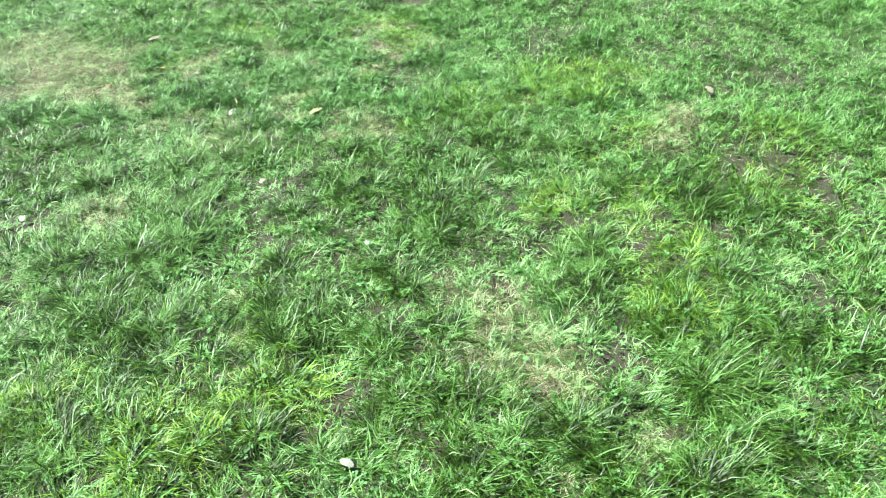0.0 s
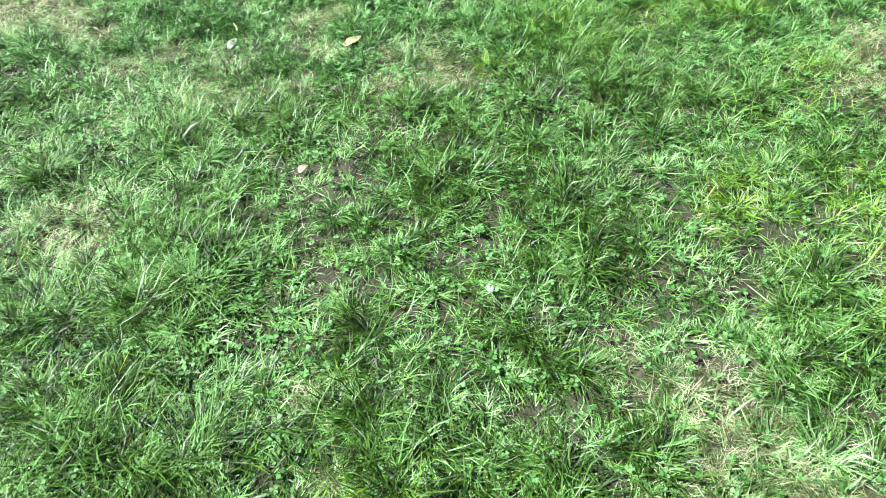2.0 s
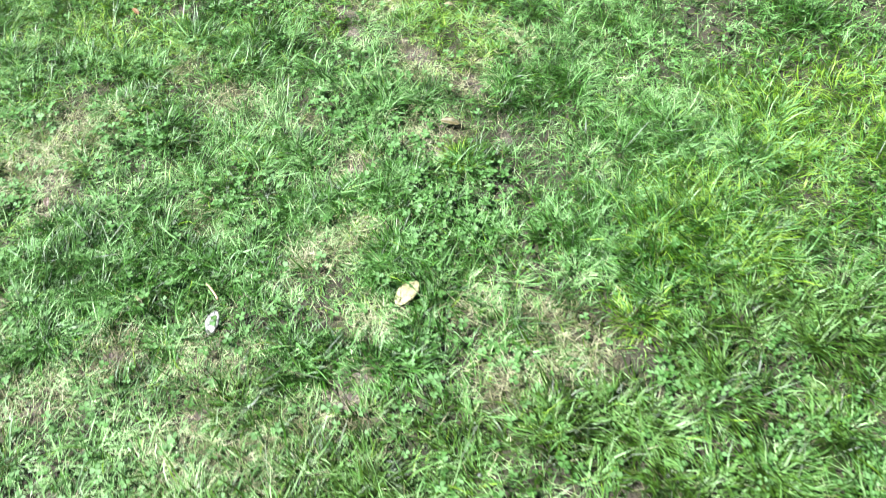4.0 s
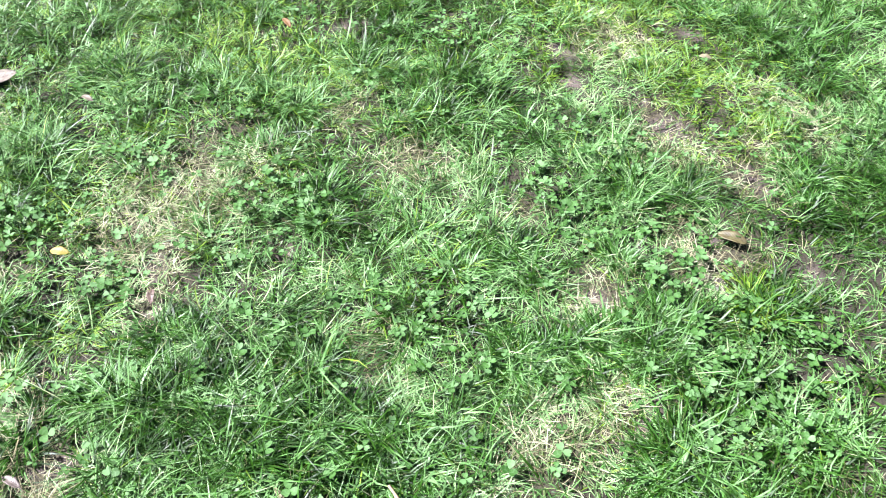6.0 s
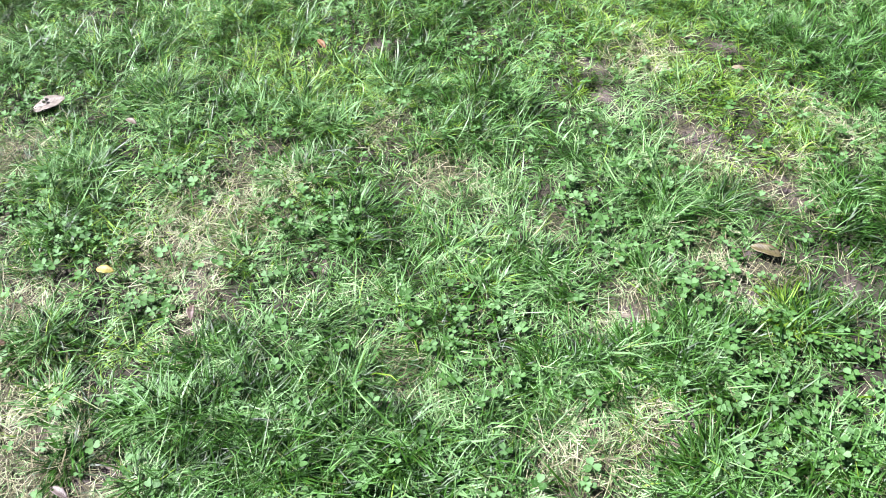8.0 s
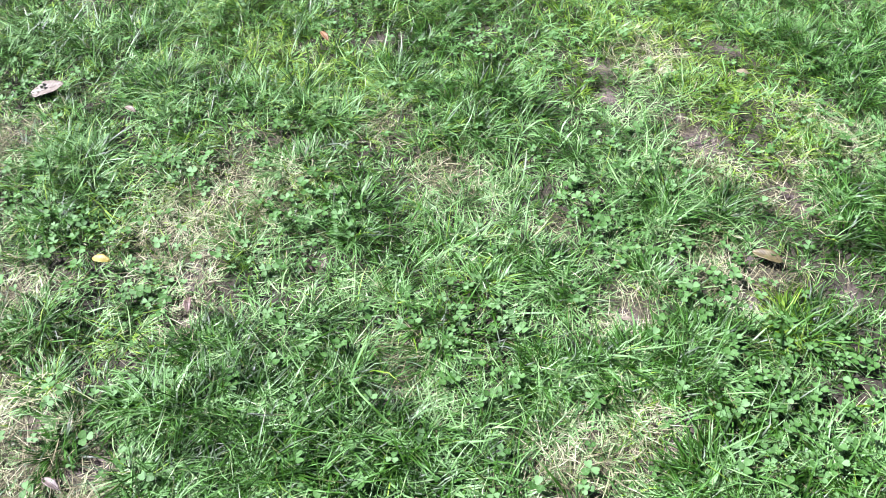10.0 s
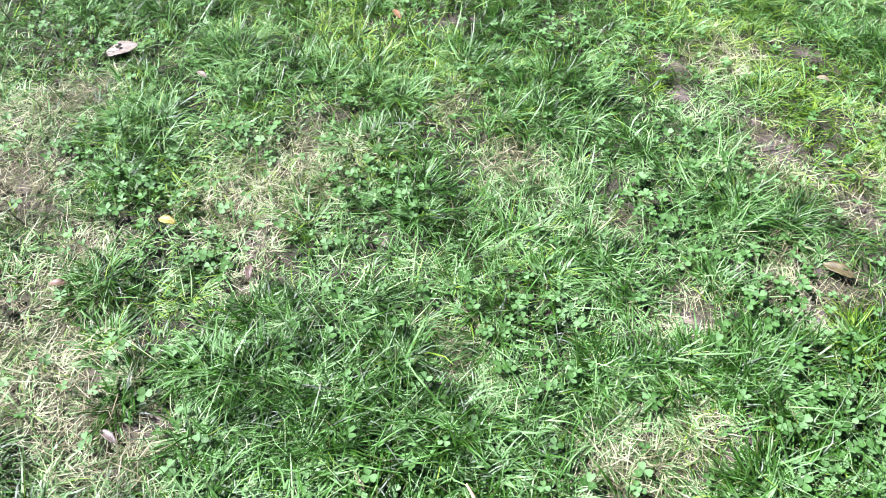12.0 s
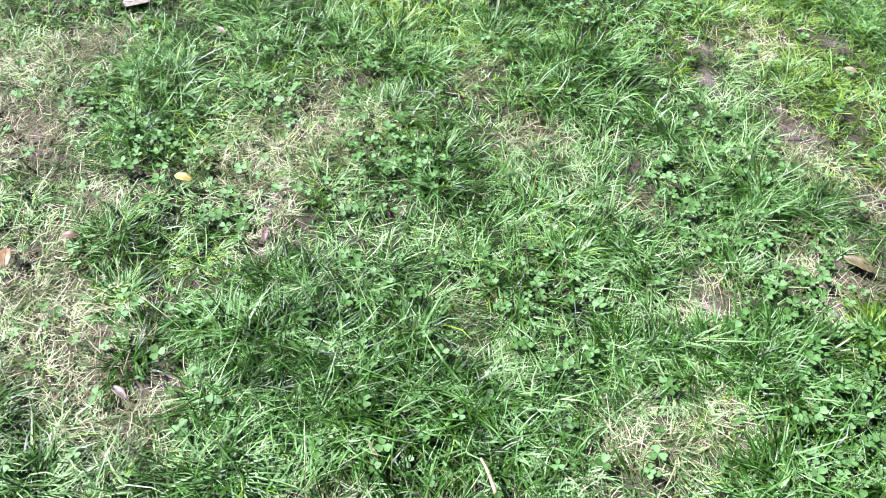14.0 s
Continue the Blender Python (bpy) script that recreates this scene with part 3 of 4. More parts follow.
PATCHES["clover"] += [
    (-0.49, 2.17, 0.074), (0.42, 2.19, 0.056), (-0.18, 2.22, 0.051), (0.18, 2.23, 0.067), (0.23, 2.23, 0.054),
    (-1.14, 2.23, 0.07), (-1.25, 2.25, 0.104), (0.3, 2.29, 0.079), (-1.09, 2.36, 0.057), (-1.23, 2.37, 0.059),
    (0.12, 2.42, 0.077), (0.36, 2.43, 0.055), (-0.27, 2.51, 0.042), (-0.36, 2.52, 0.06), (-0.25, 2.52, 0.037),
    (-0.22, 2.52, 0.037), (-0.3, 2.53, 0.049), (-0.42, 2.55, 0.049), (-1.14, 2.56, 0.063), (-1.11, 2.61, 0.051),
    (-0.4, 2.63, 0.05), (-0.78, 2.9, 0.04), (-0.3, 2.93, 0.061), (-0.36, 2.93, 0.05), (-0.22, 2.96, 0.063), (-0.3, 3, 0.062),
    (-0.37, 3, 0.041), (-0.17, 3, 0.043), (-0.78, 3.02, 0.029), (-0.74, 3.04, 0.039),
]
PATCHES["clover"] += [
    (-0.15, 3.07, 0.045), (-0.23, 3.08, 0.065), (-0.84, 3.08, 0.029), (-0.29, 3.09, 0.054), (-0.18, 3.09, 0.056),
    (-0.33, 3.1, 0.064), (-0.29, 3.15, 0.055), (-0.33, 3.15, 0.044), (-0.76, 3.15, 0.041), (-0.85, 3.18, 0.051),
    (-0.81, 3.2, 0.052), (-0.96, 3.2, 0.041), (-1.38, 3.26, 0.056), (-0.39, 3.27, 0.056), (-1.43, 3.28, 0.046),
    (-0.33, 3.3, 0.058), (-0.28, 3.3, 0.058), (-0.34, 3.33, 0.047), (-0.5, 3.38, 0.058), (-0.57, 3.39, 0.069),
    (-0.34, 3.41, 0.06), (-1.6, 3.42, 0.063), (-1.52, 3.42, 0.037), (-1.11, 3.43, 0.058), (-1.18, 3.43, 0.058),
    (-0.4, 3.44, 0.06), (-1.07, 3.44, 0.058), (-0.53, 3.45, 0.071), (-1.59, 3.45, 0.051), (-1.68, 3.47, 0.052),
]
PATCHES["clover"] += [
    (-1.76, 3.47, 0.054), (-0.58, 3.48, 0.048), (-0.43, 3.5, 0.074), (-1.17, 3.51, 0.072), (-0.5, 3.55, 0.087),
    (-1.79, 3.55, 0.07), (-0.37, 3.59, 0.064), (-1.39, 3.6, 0.039), (0.04, 3.6, 0.042), (-0.43, 3.61, 0.077), (-1.45, 3.63, 0.04),
    (-0.51, 3.67, 0.052), (-1.49, 3.67, 0.054), (-1.27, 3.71, 0.033), (0.04, 3.73, 0.059), (-1.88, 3.9, 0.048),
    (-1.75, 3.92, 0.047), (-0.3, 3.95, 0.045), (-1.09, 3.98, 0.029), (-0.74, 4.06, 0.061), (-0.82, 4.09, 0.061),
    (-0.52, 4.09, 0.047), (-1.13, 4.14, 0.063),
]
PATCHES["trefoil"] += [
    (0.12, 1), (-0.61, 1.23), (0.13, 1.24), (-0.67, 1.28), (0.04, 1.3), (-0.39, 1.34), (-0.49, 1.37), (-0.62, 1.48), (0.07, 1.51),
    (-0.57, 1.51), (-0.52, 1.55), (-0.73, 1.64), (-0.94, 1.64), (-1.34, 2.85), (-1.04, 2.86), (-0.33, 2.86), (-0.99, 2.87),
    (-0.71, 2.87), (-1.32, 2.88), (-0.62, 2.88), (-0.39, 2.9), (-1.08, 2.91), (-0.38, 2.92), (-0.24, 2.92), (-1.01, 2.93),
    (-0.29, 2.93), (-1.42, 2.96), (-0.27, 2.96), (-1.08, 2.98), (-0.3, 2.98), (-0.37, 3), (-0.59, 3.02), (-0.23, 3.02),
    (-0.74, 3.04), (-1.4, 3.05), (-1.21, 3.06), (-0.33, 3.06), (-0.86, 3.08), (-0.8, 3.08), (-0.16, 3.08), (-0.33, 3.09),
    (-0.37, 3.09), (-1.15, 3.11), (-1.08, 3.12), (-1.04, 3.13),
]
PATCHES["trefoil"] += [
    (-0.27, 3.13), (-1.1, 3.14), (-0.49, 3.14), (-0.7, 3.15), (-0.89, 3.15), (-0.47, 3.18), (-0.37, 3.18), (-0.82, 3.19),
    (-1.15, 3.19), (-1, 3.22), (-1.41, 3.26), (-1.54, 3.31), (-1.17, 3.31), (-1.12, 3.31), (-1.38, 3.58), (-1.44, 3.62),
    (-1.27, 3.7),
]
X0, Y0, STEP, NX, NY = -5.2, -1.6, 0.01, 1060, 860
rng = np.random.default_rng(7)


def smooth_noise(size):
    """Noise of -1 to 1 over the lawn's grid, with lumps of that size in metres."""
    cx, cy = int(NX * STEP / size) + 3, int(NY * STEP / size) + 3
    g = rng.uniform(-1, 1, (cy, cx))
    u, v = np.arange(NX) * STEP / size, np.arange(NY) * STEP / size
    iu, iv = u.astype(int), v.astype(int)
    fu, fv = u - iu, v - iv
    fu, fv = fu * fu * (3 - 2 * fu), (fv * fv * (3 - 2 * fv))[:, None]
    a = g[iv][:, iu] * (1 - fu) + g[iv][:, iu + 1] * fu
    b = g[iv + 1][:, iu] * (1 - fu) + g[iv + 1][:, iu + 1] * fu
    return a * (1 - fv) + b * fv


warp_x, warp_y = smooth_noise(0.06) * 0.018, smooth_noise(0.06) * 0.018
GX = X0 + np.arange(NX)[None, :] * STEP + warp_x
GY = Y0 + np.arange(NY)[:, None] * STEP + warp_y


def field(kind, grow=1.0):
    """0 to 1 over the grid: how much of the kind stands at each place."""
    total = np.zeros((NY, NX))
    for x, y, r, *share in PATCHES[kind]:
        r = r * grow
        i0, i1 = max(int((x - 3 * r - X0) / STEP), 0), min(int((x + 3 * r - X0) / STEP) + 1, NX)
        j0, j1 = max(int((y - 3.6 * r - Y0) / STEP), 0), min(int((y + 3.6 * r - Y0) / STEP) + 1, NY)
        dx, dy = GX[j0:j1, i0:i1] - x, (GY[j0:j1, i0:i1] - y) / 1.2
        total[j0:j1, i0:i1] += (share[0] if share else 1.0) * np.exp(-(dx * dx + dy * dy) / (r * r))
    return 1 - np.exp(-1.6 * total)


F_TUFT, F_DRY, F_BARE, F_BRIGHT, F_CLOVER = field("tuft", 0.9), field("straw", 0.88), field("bare", 0.95), field("bright"), field("clover", 0.95)
F_PALE, F_EDGE, F_FRESH = field("pale", 1.1), field("bare", 1.65), field("fresh")
LUMP = smooth_noise(0.35) * 0.6 + smooth_noise(0.12) * 0.4
BLOTCH = smooth_noise(0.22) * 0.5 + smooth_noise(0.09) * 0.5 + smooth_noise(0.045) * 0.3
COMB = smooth_noise(0.4) * 3.2 + smooth_noise(0.12) * 2.0
UNMOWN = 1 / (1 + np.exp((GY - 2.4) * 5)) + 1 / (1 + np.exp((4.4 - GY) * 5))
HEIGHT = -0.032 + 0.016 * UNMOWN * smooth_noise(0.2) + 0.012 * UNMOWN * smooth_noise(0.1) + 0.009 * LUMP + 0.009 * smooth_noise(0.13) + 0.008 * F_TUFT - 0.006 * F_BARE + 0.003 * smooth_noise(0.04)


def at(grid, x, y):
    return grid[np.clip(((y - Y0) / STEP).astype(int), 0, NY - 1), np.clip(((x - X0) / STEP).astype(int), 0, NX - 1)]


def ground_z(x, y):
    return float(at(HEIGHT, np.array([x]), np.array([y]))[0])


# ---- the ground: one sheet to the horizon, fine where the lawn is walked ----
def mesh_object(name, verts, faces_flat, sizes, uvs, material, parent=None):
    me = bpy.data.meshes.new(name)
    me.vertices.add(len(verts))
    me.vertices.foreach_set("co", np.ascontiguousarray(verts, dtype=np.float32).ravel())
    me.loops.add(len(faces_flat))
    me.loops.foreach_set("vertex_index", np.ascontiguousarray(faces_flat, dtype=np.int32))
    starts = np.concatenate(([0], np.cumsum(sizes)[:-1])).astype(np.int32)
    me.polygons.add(len(sizes))
    me.polygons.foreach_set("loop_start", starts)
    me.polygons.foreach_set("use_smooth", np.ones(len(sizes), dtype=bool))
    if uvs is not None:
        layer = me.uv_layers.new(name="UVMap")
        layer.data.foreach_set("uv", np.ascontiguousarray(uvs[faces_flat], dtype=np.float32).ravel())
    me.materials.append(material)
    me.update(calc_edges=True)
    ob = new(name, me)
    if parent is not None:
        ob.parent = parent
    return ob


def build_ground():
    out = np.array([0.6, 1.5, 3, 6, 12, 30, 80, 250, 900])
    xs = np.concatenate((-4.6 - out[::-1], np.arange(-4.6, -2.2, 0.08), np.arange(-2.2, 1.7, 0.022), np.arange(1.7, 4.61, 0.08), 4.65 + out))
    ys = np.concatenate((-1.2 - out[::-1], np.arange(-1.2, 0.3, 0.08), np.arange(0.3, 4.5, 0.022), np.arange(4.5, 6.61, 0.08), 6.65 + out))
    gx, gy = np.meshgrid(xs, ys)
    gz = at(HEIGHT, gx, gy)
    gz = np.where((abs(gx) > 4.65) | (gy < -1.25) | (gy > 6.65), -0.03, gz)
    verts = np.stack((gx, gy, gz), -1).reshape(-1, 3)
    w = len(xs)
    idx = np.arange(len(verts)).reshape(len(ys), w)
    quads = np.stack((idx[:-1, :-1], idx[:-1, 1:], idx[1:, 1:], idx[1:, :-1]), -1).reshape(-1, 4)
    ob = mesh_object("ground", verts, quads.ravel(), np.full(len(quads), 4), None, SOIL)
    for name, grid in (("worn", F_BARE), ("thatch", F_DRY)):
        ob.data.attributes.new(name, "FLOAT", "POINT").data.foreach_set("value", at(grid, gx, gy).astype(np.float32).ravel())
    return tagged(ob, "uneven brown garden soil under a patchy lawn", "ground", kind="structure")


build_ground()


# ---- blades ----
def blade_mesh(x, y, z, length, width, azimuth, lean, curl, twist, segs, sway=0.0):
    """Bent, tapering blades: lean and curl are radians off the upright, at the foot and added by the tip; sway turns the blade aside."""
    n = len(x)
    px, py, pz = x.copy(), y.copy(), z.copy()
    shape = {2: (0.85, 1.0, 0.0), 3: (0.7, 1.0, 0.72, 0.0), 4: (0.65, 0.95, 1.0, 0.66, 0.0)}[segs]
    verts = np.empty((n, 2 * segs + 1, 3), np.float32)
    uvs = np.empty((n, 2 * segs + 1, 2), np.float32)
    floor_z = z + 0.0015
    for k in range(segs + 1):
        turn = azimuth + sway * (k / segs)
        ca, sa = np.cos(turn), np.sin(turn)
        th = lean + curl * (k / segs)
        tw = twist * (k / segs)
        ct, st = np.cos(tw), np.sin(tw)
        wx = -sa * ct - ca * np.cos(th) * st
        wy = ca * ct - sa * np.cos(th) * st
        wz = np.sin(th) * st
        h = 0.5 * width * shape[k]
        if k < segs:
            for side, s in ((0, -1), (1, 1)):
                verts[:, 2 * k + side, 0] = px + s * wx * h
                verts[:, 2 * k + side, 1] = py + s * wy * h
                verts[:, 2 * k + side, 2] = pz + s * wz * h
                uvs[:, 2 * k + side] = (side, k / segs)
            step = length / segs
            thm = lean + curl * ((k + 0.5) / segs)
            px = px + step * np.sin(thm) * ca
            py = py + step * np.sin(thm) * sa
            pz = np.maximum(pz + step * np.cos(thm), floor_z)
        else:
            verts[:, 2 * k] = np.stack((px, py, pz), -1)
            uvs[:, 2 * k] = (0.5, 1.0)
    local = []
    for k in range(segs - 1):
        local += [2 * k, 2 * k + 1, 2 * k + 3, 2 * k + 2]
    local += [2 * segs - 2, 2 * segs - 1, 2 * segs]
    faces = (np.arange(n)[:, None] * (2 * segs + 1) + np.array(local)[None, :]).ravel()
    sizes = np.tile(np.array([4] * (segs - 1) + [3]), n)
    return verts.reshape(-1, 3), faces, sizes, uvs.reshape(-1, 2)


def scatter(x_range, y_range, per_m2):
    n = int((x_range[1] - x_range[0]) * (y_range[1] - y_range[0]) * per_m2)
    return rng.uniform(*x_range, n), rng.uniform(*y_range, n)


def lawn_points():
    """Places of blades: dense where the walk passes near, thinner towards the lawn's edges."""
    x, y = scatter((-4.7, 4.6), (-1.2, 6.5), 45500)
    reach = 1.45 + 0.52 * np.maximum(y - 0.2, 0)
    wedge = (abs(x - 0.2) < reach) & (y > 0.1) & (y < 5.6)
    near = (x > -2.2) & (x < 0.65) & (y > 2.65) & (y < 4.5)
    mid = wedge & (abs(x - 0.1) < 1.5) & (y < 3.3)
    rim = np.clip(np.minimum.reduce((x + 4.7, 4.6 - x, y + 1.2, 6.5 - y)) / 1.6 + 0.35 * at(BLOTCH, x, y), 0, 1) ** 2
    keep = np.where(near, 1.0, np.where(mid, 0.63, np.where(wedge, 0.42, 0.07 * rim)))
    keep = keep * (1 - 0.97 * at(F_BARE, x, y)) * (0.8 + 0.25 * at(F_TUFT, x, y)) * (1 + 0.5 * at(F_DRY, x, y))
    keep = keep * np.clip(0.85 + (0.6 + 0.5 * (y < 2.5)) * at(BLOTCH, x, y), 0.5, 1.15)
    ok = rng.random(len(x)) < keep
    return x[ok], y[ok], near[ok], np.where(near, 0.86, np.where(mid, 0.92, np.where(wedge, 1.05, 2.8)))[ok]


bx, by, close, broad = lawn_points()


def gather(x, y):
    """Draws blades together into small clumps: new places, the way out of the clump, how far out, and the clump's vigour."""
    out_x, out_y = x.copy(), y.copy()
    way, far, vigour = np.zeros(len(x)), np.zeros(len(x)), np.zeros(len(x))
    kind = rng.random(len(x))
    rough = (y < 2.35 + 0.3 * np.sin(3 * x)) | (y > 4.3)
    for size, turn, low, high, tall in ((0.045, 0.5, 0.0, 0.45, 0), (0.075, 1.1, 0.45, 0.85, 0), (0.11, 0.2, 0.85, 1.01, 0),
                                        (0.07, 0.8, 0.0, 0.3, 1), (0.12, 0.3, 0.3, 0.75, 1), (0.18, 1.3, 0.75, 1.01, 1)):
        m = (kind >= low) & (kind < high) & (rough == bool(tall))
        c, sn = math.cos(turn), math.sin(turn)
        u, v = (x[m] * c - y[m] * sn) / size, (x[m] * sn + y[m] * c) / size
        iu, iv = np.floor(u).astype(int), np.floor(v).astype(int)
        wide = 400
        table = rng.uniform(-1, 1, (3, wide, wide))
        ju, jv = iu % wide, iv % wide
        cu, cv = iu + 0.5 + 0.33 * table[0, ju, jv], iv + 0.5 + 0.33 * table[1, ju, jv]
        du, dv = u - cu, v - cv
        nu, nv = cu + 0.48 * du, cv + 0.48 * dv
        out_x[m], out_y[m] = (nu * c + nv * sn) * size, (-nu * sn + nv * c) * size
        way[m] = np.arctan2(-du * sn + dv * c, du * c + dv * sn)
        far[m] = np.minimum(np.hypot(du, dv) / 0.6, 1)
        vigour[m] = table[2, ju, jv]
    return out_x, out_y, way, far, vigour


bx, by, out_way, out_far, vigour = gather(bx, by)
tuft, dry, bright = at(F_TUFT, bx, by), at(F_DRY, bx, by), at(F_BRIGHT, bx, by)
blotch = 0.75 * at(BLOTCH, bx, by) + 0.7 * vigour
tuft = tuft * (1 - 0.75 * dry)
dry = dry * np.where(by < 2.4, 0.6, 1.0)
dice = rng.random(len(bx))
pale = at(F_PALE, bx, by)
beyond = 1 / (1 + np.exp((4.7 - by) * 4))
w_lush = np.clip(0.22 + 0.6 * blotch, 0.02, 1.2) * (1 - 0.9 * dry) * (1 - 0.7 * pale) * (1 - 0.4 * beyond) + np.where(by < 2.6, 2.0, 1.4) * tuft * (1 - 0.6 * dry) * (1 - 0.3 * bright)
w_bright = 0.06 + 1.8 * bright * (1 - 0.3 * tuft) + 0.12 * np.clip(-blotch, 0, 1) + 0.12 * beyond
w_pale = (0.16 + 0.5 * np.clip(-blotch, 0, 1)) * (1 - 0.7 * tuft) + 1.5 * pale * (1 - 0.5 * tuft) + 0.3 * beyond
w_sere = 0.04 + 2.4 * dry * (1 - 0.5 * tuft)
fresh = at(F_FRESH, bx, by) * (1 - 0.7 * dry)
w_pale, w_bright, w_lush = w_pale * (1 - 0.75 * fresh), w_bright + 0.45 * fresh, w_lush + 0.4 * fresh
w_lawn = 0.8 * (1 - 0.6 * dry) * (1 - 0.4 * pale) * (1 - 0.4 * tuft)
total = w_lush + w_bright + w_pale + w_lawn + w_sere
edges = np.cumsum(np.stack((w_lush, w_bright, w_pale, w_lawn, w_sere)) / total, 0)
which = (dice[None, :] > edges).sum(0)


def join_blades(sets):
    """Several sets of blades as one."""
    base, parts = 0, ([], [], [], [])
    for verts, faces, sizes, uvs in sets:
        for lot, new_part in zip(parts, (verts, faces + base, sizes, uvs)):
            lot.append(new_part)
        base += len(verts)
    return [np.concatenate(lot) for lot in parts]


def turf(name, choice, material, size, wide, lean_low, lean_high, fine, label):
    sets = []
    for mask, segs in ((choice & close, fine), (choice & ~close, 2)):
        x, y = bx[mask], by[mask]
        n = len(x)
        tall = 1 + 0.35 * tuft[mask] - 0.35 * dry[mask] - 0.5 * at(F_EDGE, x, y) + 0.55 * blotch[mask]
        length = 0.9 * size * tall * (1 + 0.15 * at(UNMOWN, x, y)) * np.clip(rng.lognormal(0, 0.34, n), 0.35, 1.9)
        width = broad[mask] * wide * (1 + 0.15 * at(UNMOWN, x, y)) * np.clip(rng.lognormal(0, 0.34, n), 0.4, 2.1)
        azimuth = np.where(rng.random(n) < 0.68, out_way[mask] + rng.normal(0, 0.55, n), at(COMB, x, y) + rng.normal(0, 1.2, n))
        lean = lean_low + (lean_high - lean_low) * (0.65 * rng.random(n) + 0.35 * out_far[mask])
        curl = rng.normal(0.95, 0.45, n)
        sets.append(blade_mesh(x, y, at(HEIGHT, x, y) - 0.002, length, width, azimuth, lean, curl, rng.normal(0, 0.5, n), segs, rng.normal(0, 0.7, n)))
    return tagged(mesh_object(name, *join_blades(sets), material), label, "grass", kind="stuff")


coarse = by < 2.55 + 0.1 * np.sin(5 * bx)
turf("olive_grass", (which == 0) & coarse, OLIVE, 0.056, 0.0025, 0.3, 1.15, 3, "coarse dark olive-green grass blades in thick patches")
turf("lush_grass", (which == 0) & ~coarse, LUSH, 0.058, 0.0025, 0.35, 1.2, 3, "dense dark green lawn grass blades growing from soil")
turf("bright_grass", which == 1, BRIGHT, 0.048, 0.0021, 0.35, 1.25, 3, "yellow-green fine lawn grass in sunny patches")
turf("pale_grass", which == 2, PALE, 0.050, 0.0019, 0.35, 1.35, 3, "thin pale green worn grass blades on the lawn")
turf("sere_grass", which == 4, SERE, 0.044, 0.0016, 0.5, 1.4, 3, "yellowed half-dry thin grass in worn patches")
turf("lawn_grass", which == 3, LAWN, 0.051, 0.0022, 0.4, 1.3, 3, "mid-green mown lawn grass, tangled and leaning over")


def dry_litter():
    x, y = scatter((-4.0, 3.6), (-0.2, 5.2), 17500)
    b, d = at(F_BARE, x, y), at(F_DRY, x, y)
    reach = 1.35 + 0.52 * np.maximum(y - 0.2, 0)
    keep = (0.06 + 0.9 * d + 0.3 * b * (1 - b)) * (1 - 0.75 * at(F_TUFT, x, y)) * np.where(abs(x - 0.2) < reach, 1, 0.1) * (1 - 0.6 * b)
    ok = rng.random(len(x)) < keep
    x, y = x[ok], y[ok]
    n = len(x)
    data = blade_mesh(x, y, at(HEIGHT, x, y) + rng.uniform(0, 0.018, n), rng.uniform(0.012, 0.055, n), rng.uniform(0.0007, 0.0015, n),
                      rng.uniform(0, 6.283, n), rng.uniform(1.1, 1.55, n), rng.normal(0, 0.25, n), rng.normal(0, 0.8, n), 2)
    return tagged(mesh_object("dry_grass", *data, DRY), "dead straw-coloured grass stems lying on the lawn", "dry grass", kind="stuff")


dry_litter()


# ---- tufts of taller grass, each standing on its own ----
def grass_tuft(x, y, r):
    n = int(70 + 1000 * r)
    rad = r * 0.7 * np.sqrt(rng.random(n))
    ang = rng.uniform(0, 6.283, n)
    px, py = x + rad * np.cos(ang), y + rad * np.sin(ang) * 1.1
    out = rad / (r * 0.7)
    tilt = rng.uniform(0, 6.283)
    length = (0.054 + 0.09 * r) * (1.05 if y < 2.5 else 0.95) * np.clip(rng.lognormal(0, 0.26, n), 0.45, 1.5)
    data = blade_mesh(px, py, at(HEIGHT, px, py) - 0.003, length, 0.0021 * np.clip(rng.lognormal(0, 0.32, n), 0.5, 1.9),
                      ang + rng.normal(0, 0.5, n) + 0.25 * math.sin(tilt), 0.32 + 0.65 * out * rng.uniform(0.5, 1.3, n),
                      rng.uniform(0.5, 1.4, n), rng.normal(0, 0.4, n), 4, rng.normal(0, 0.6, n))
    glow = float(at(F_BRIGHT, np.array([x]), np.array([y]))[0])
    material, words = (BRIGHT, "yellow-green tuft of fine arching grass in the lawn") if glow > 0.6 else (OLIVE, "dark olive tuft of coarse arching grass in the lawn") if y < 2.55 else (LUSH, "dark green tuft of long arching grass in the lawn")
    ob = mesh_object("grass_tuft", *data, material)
    return tagged(ob, words, "grass tuft", group="tufts in the lawn")


for tx, ty, tr in PATCHES["tuft"]:
    grass_tuft(tx, ty, tr)


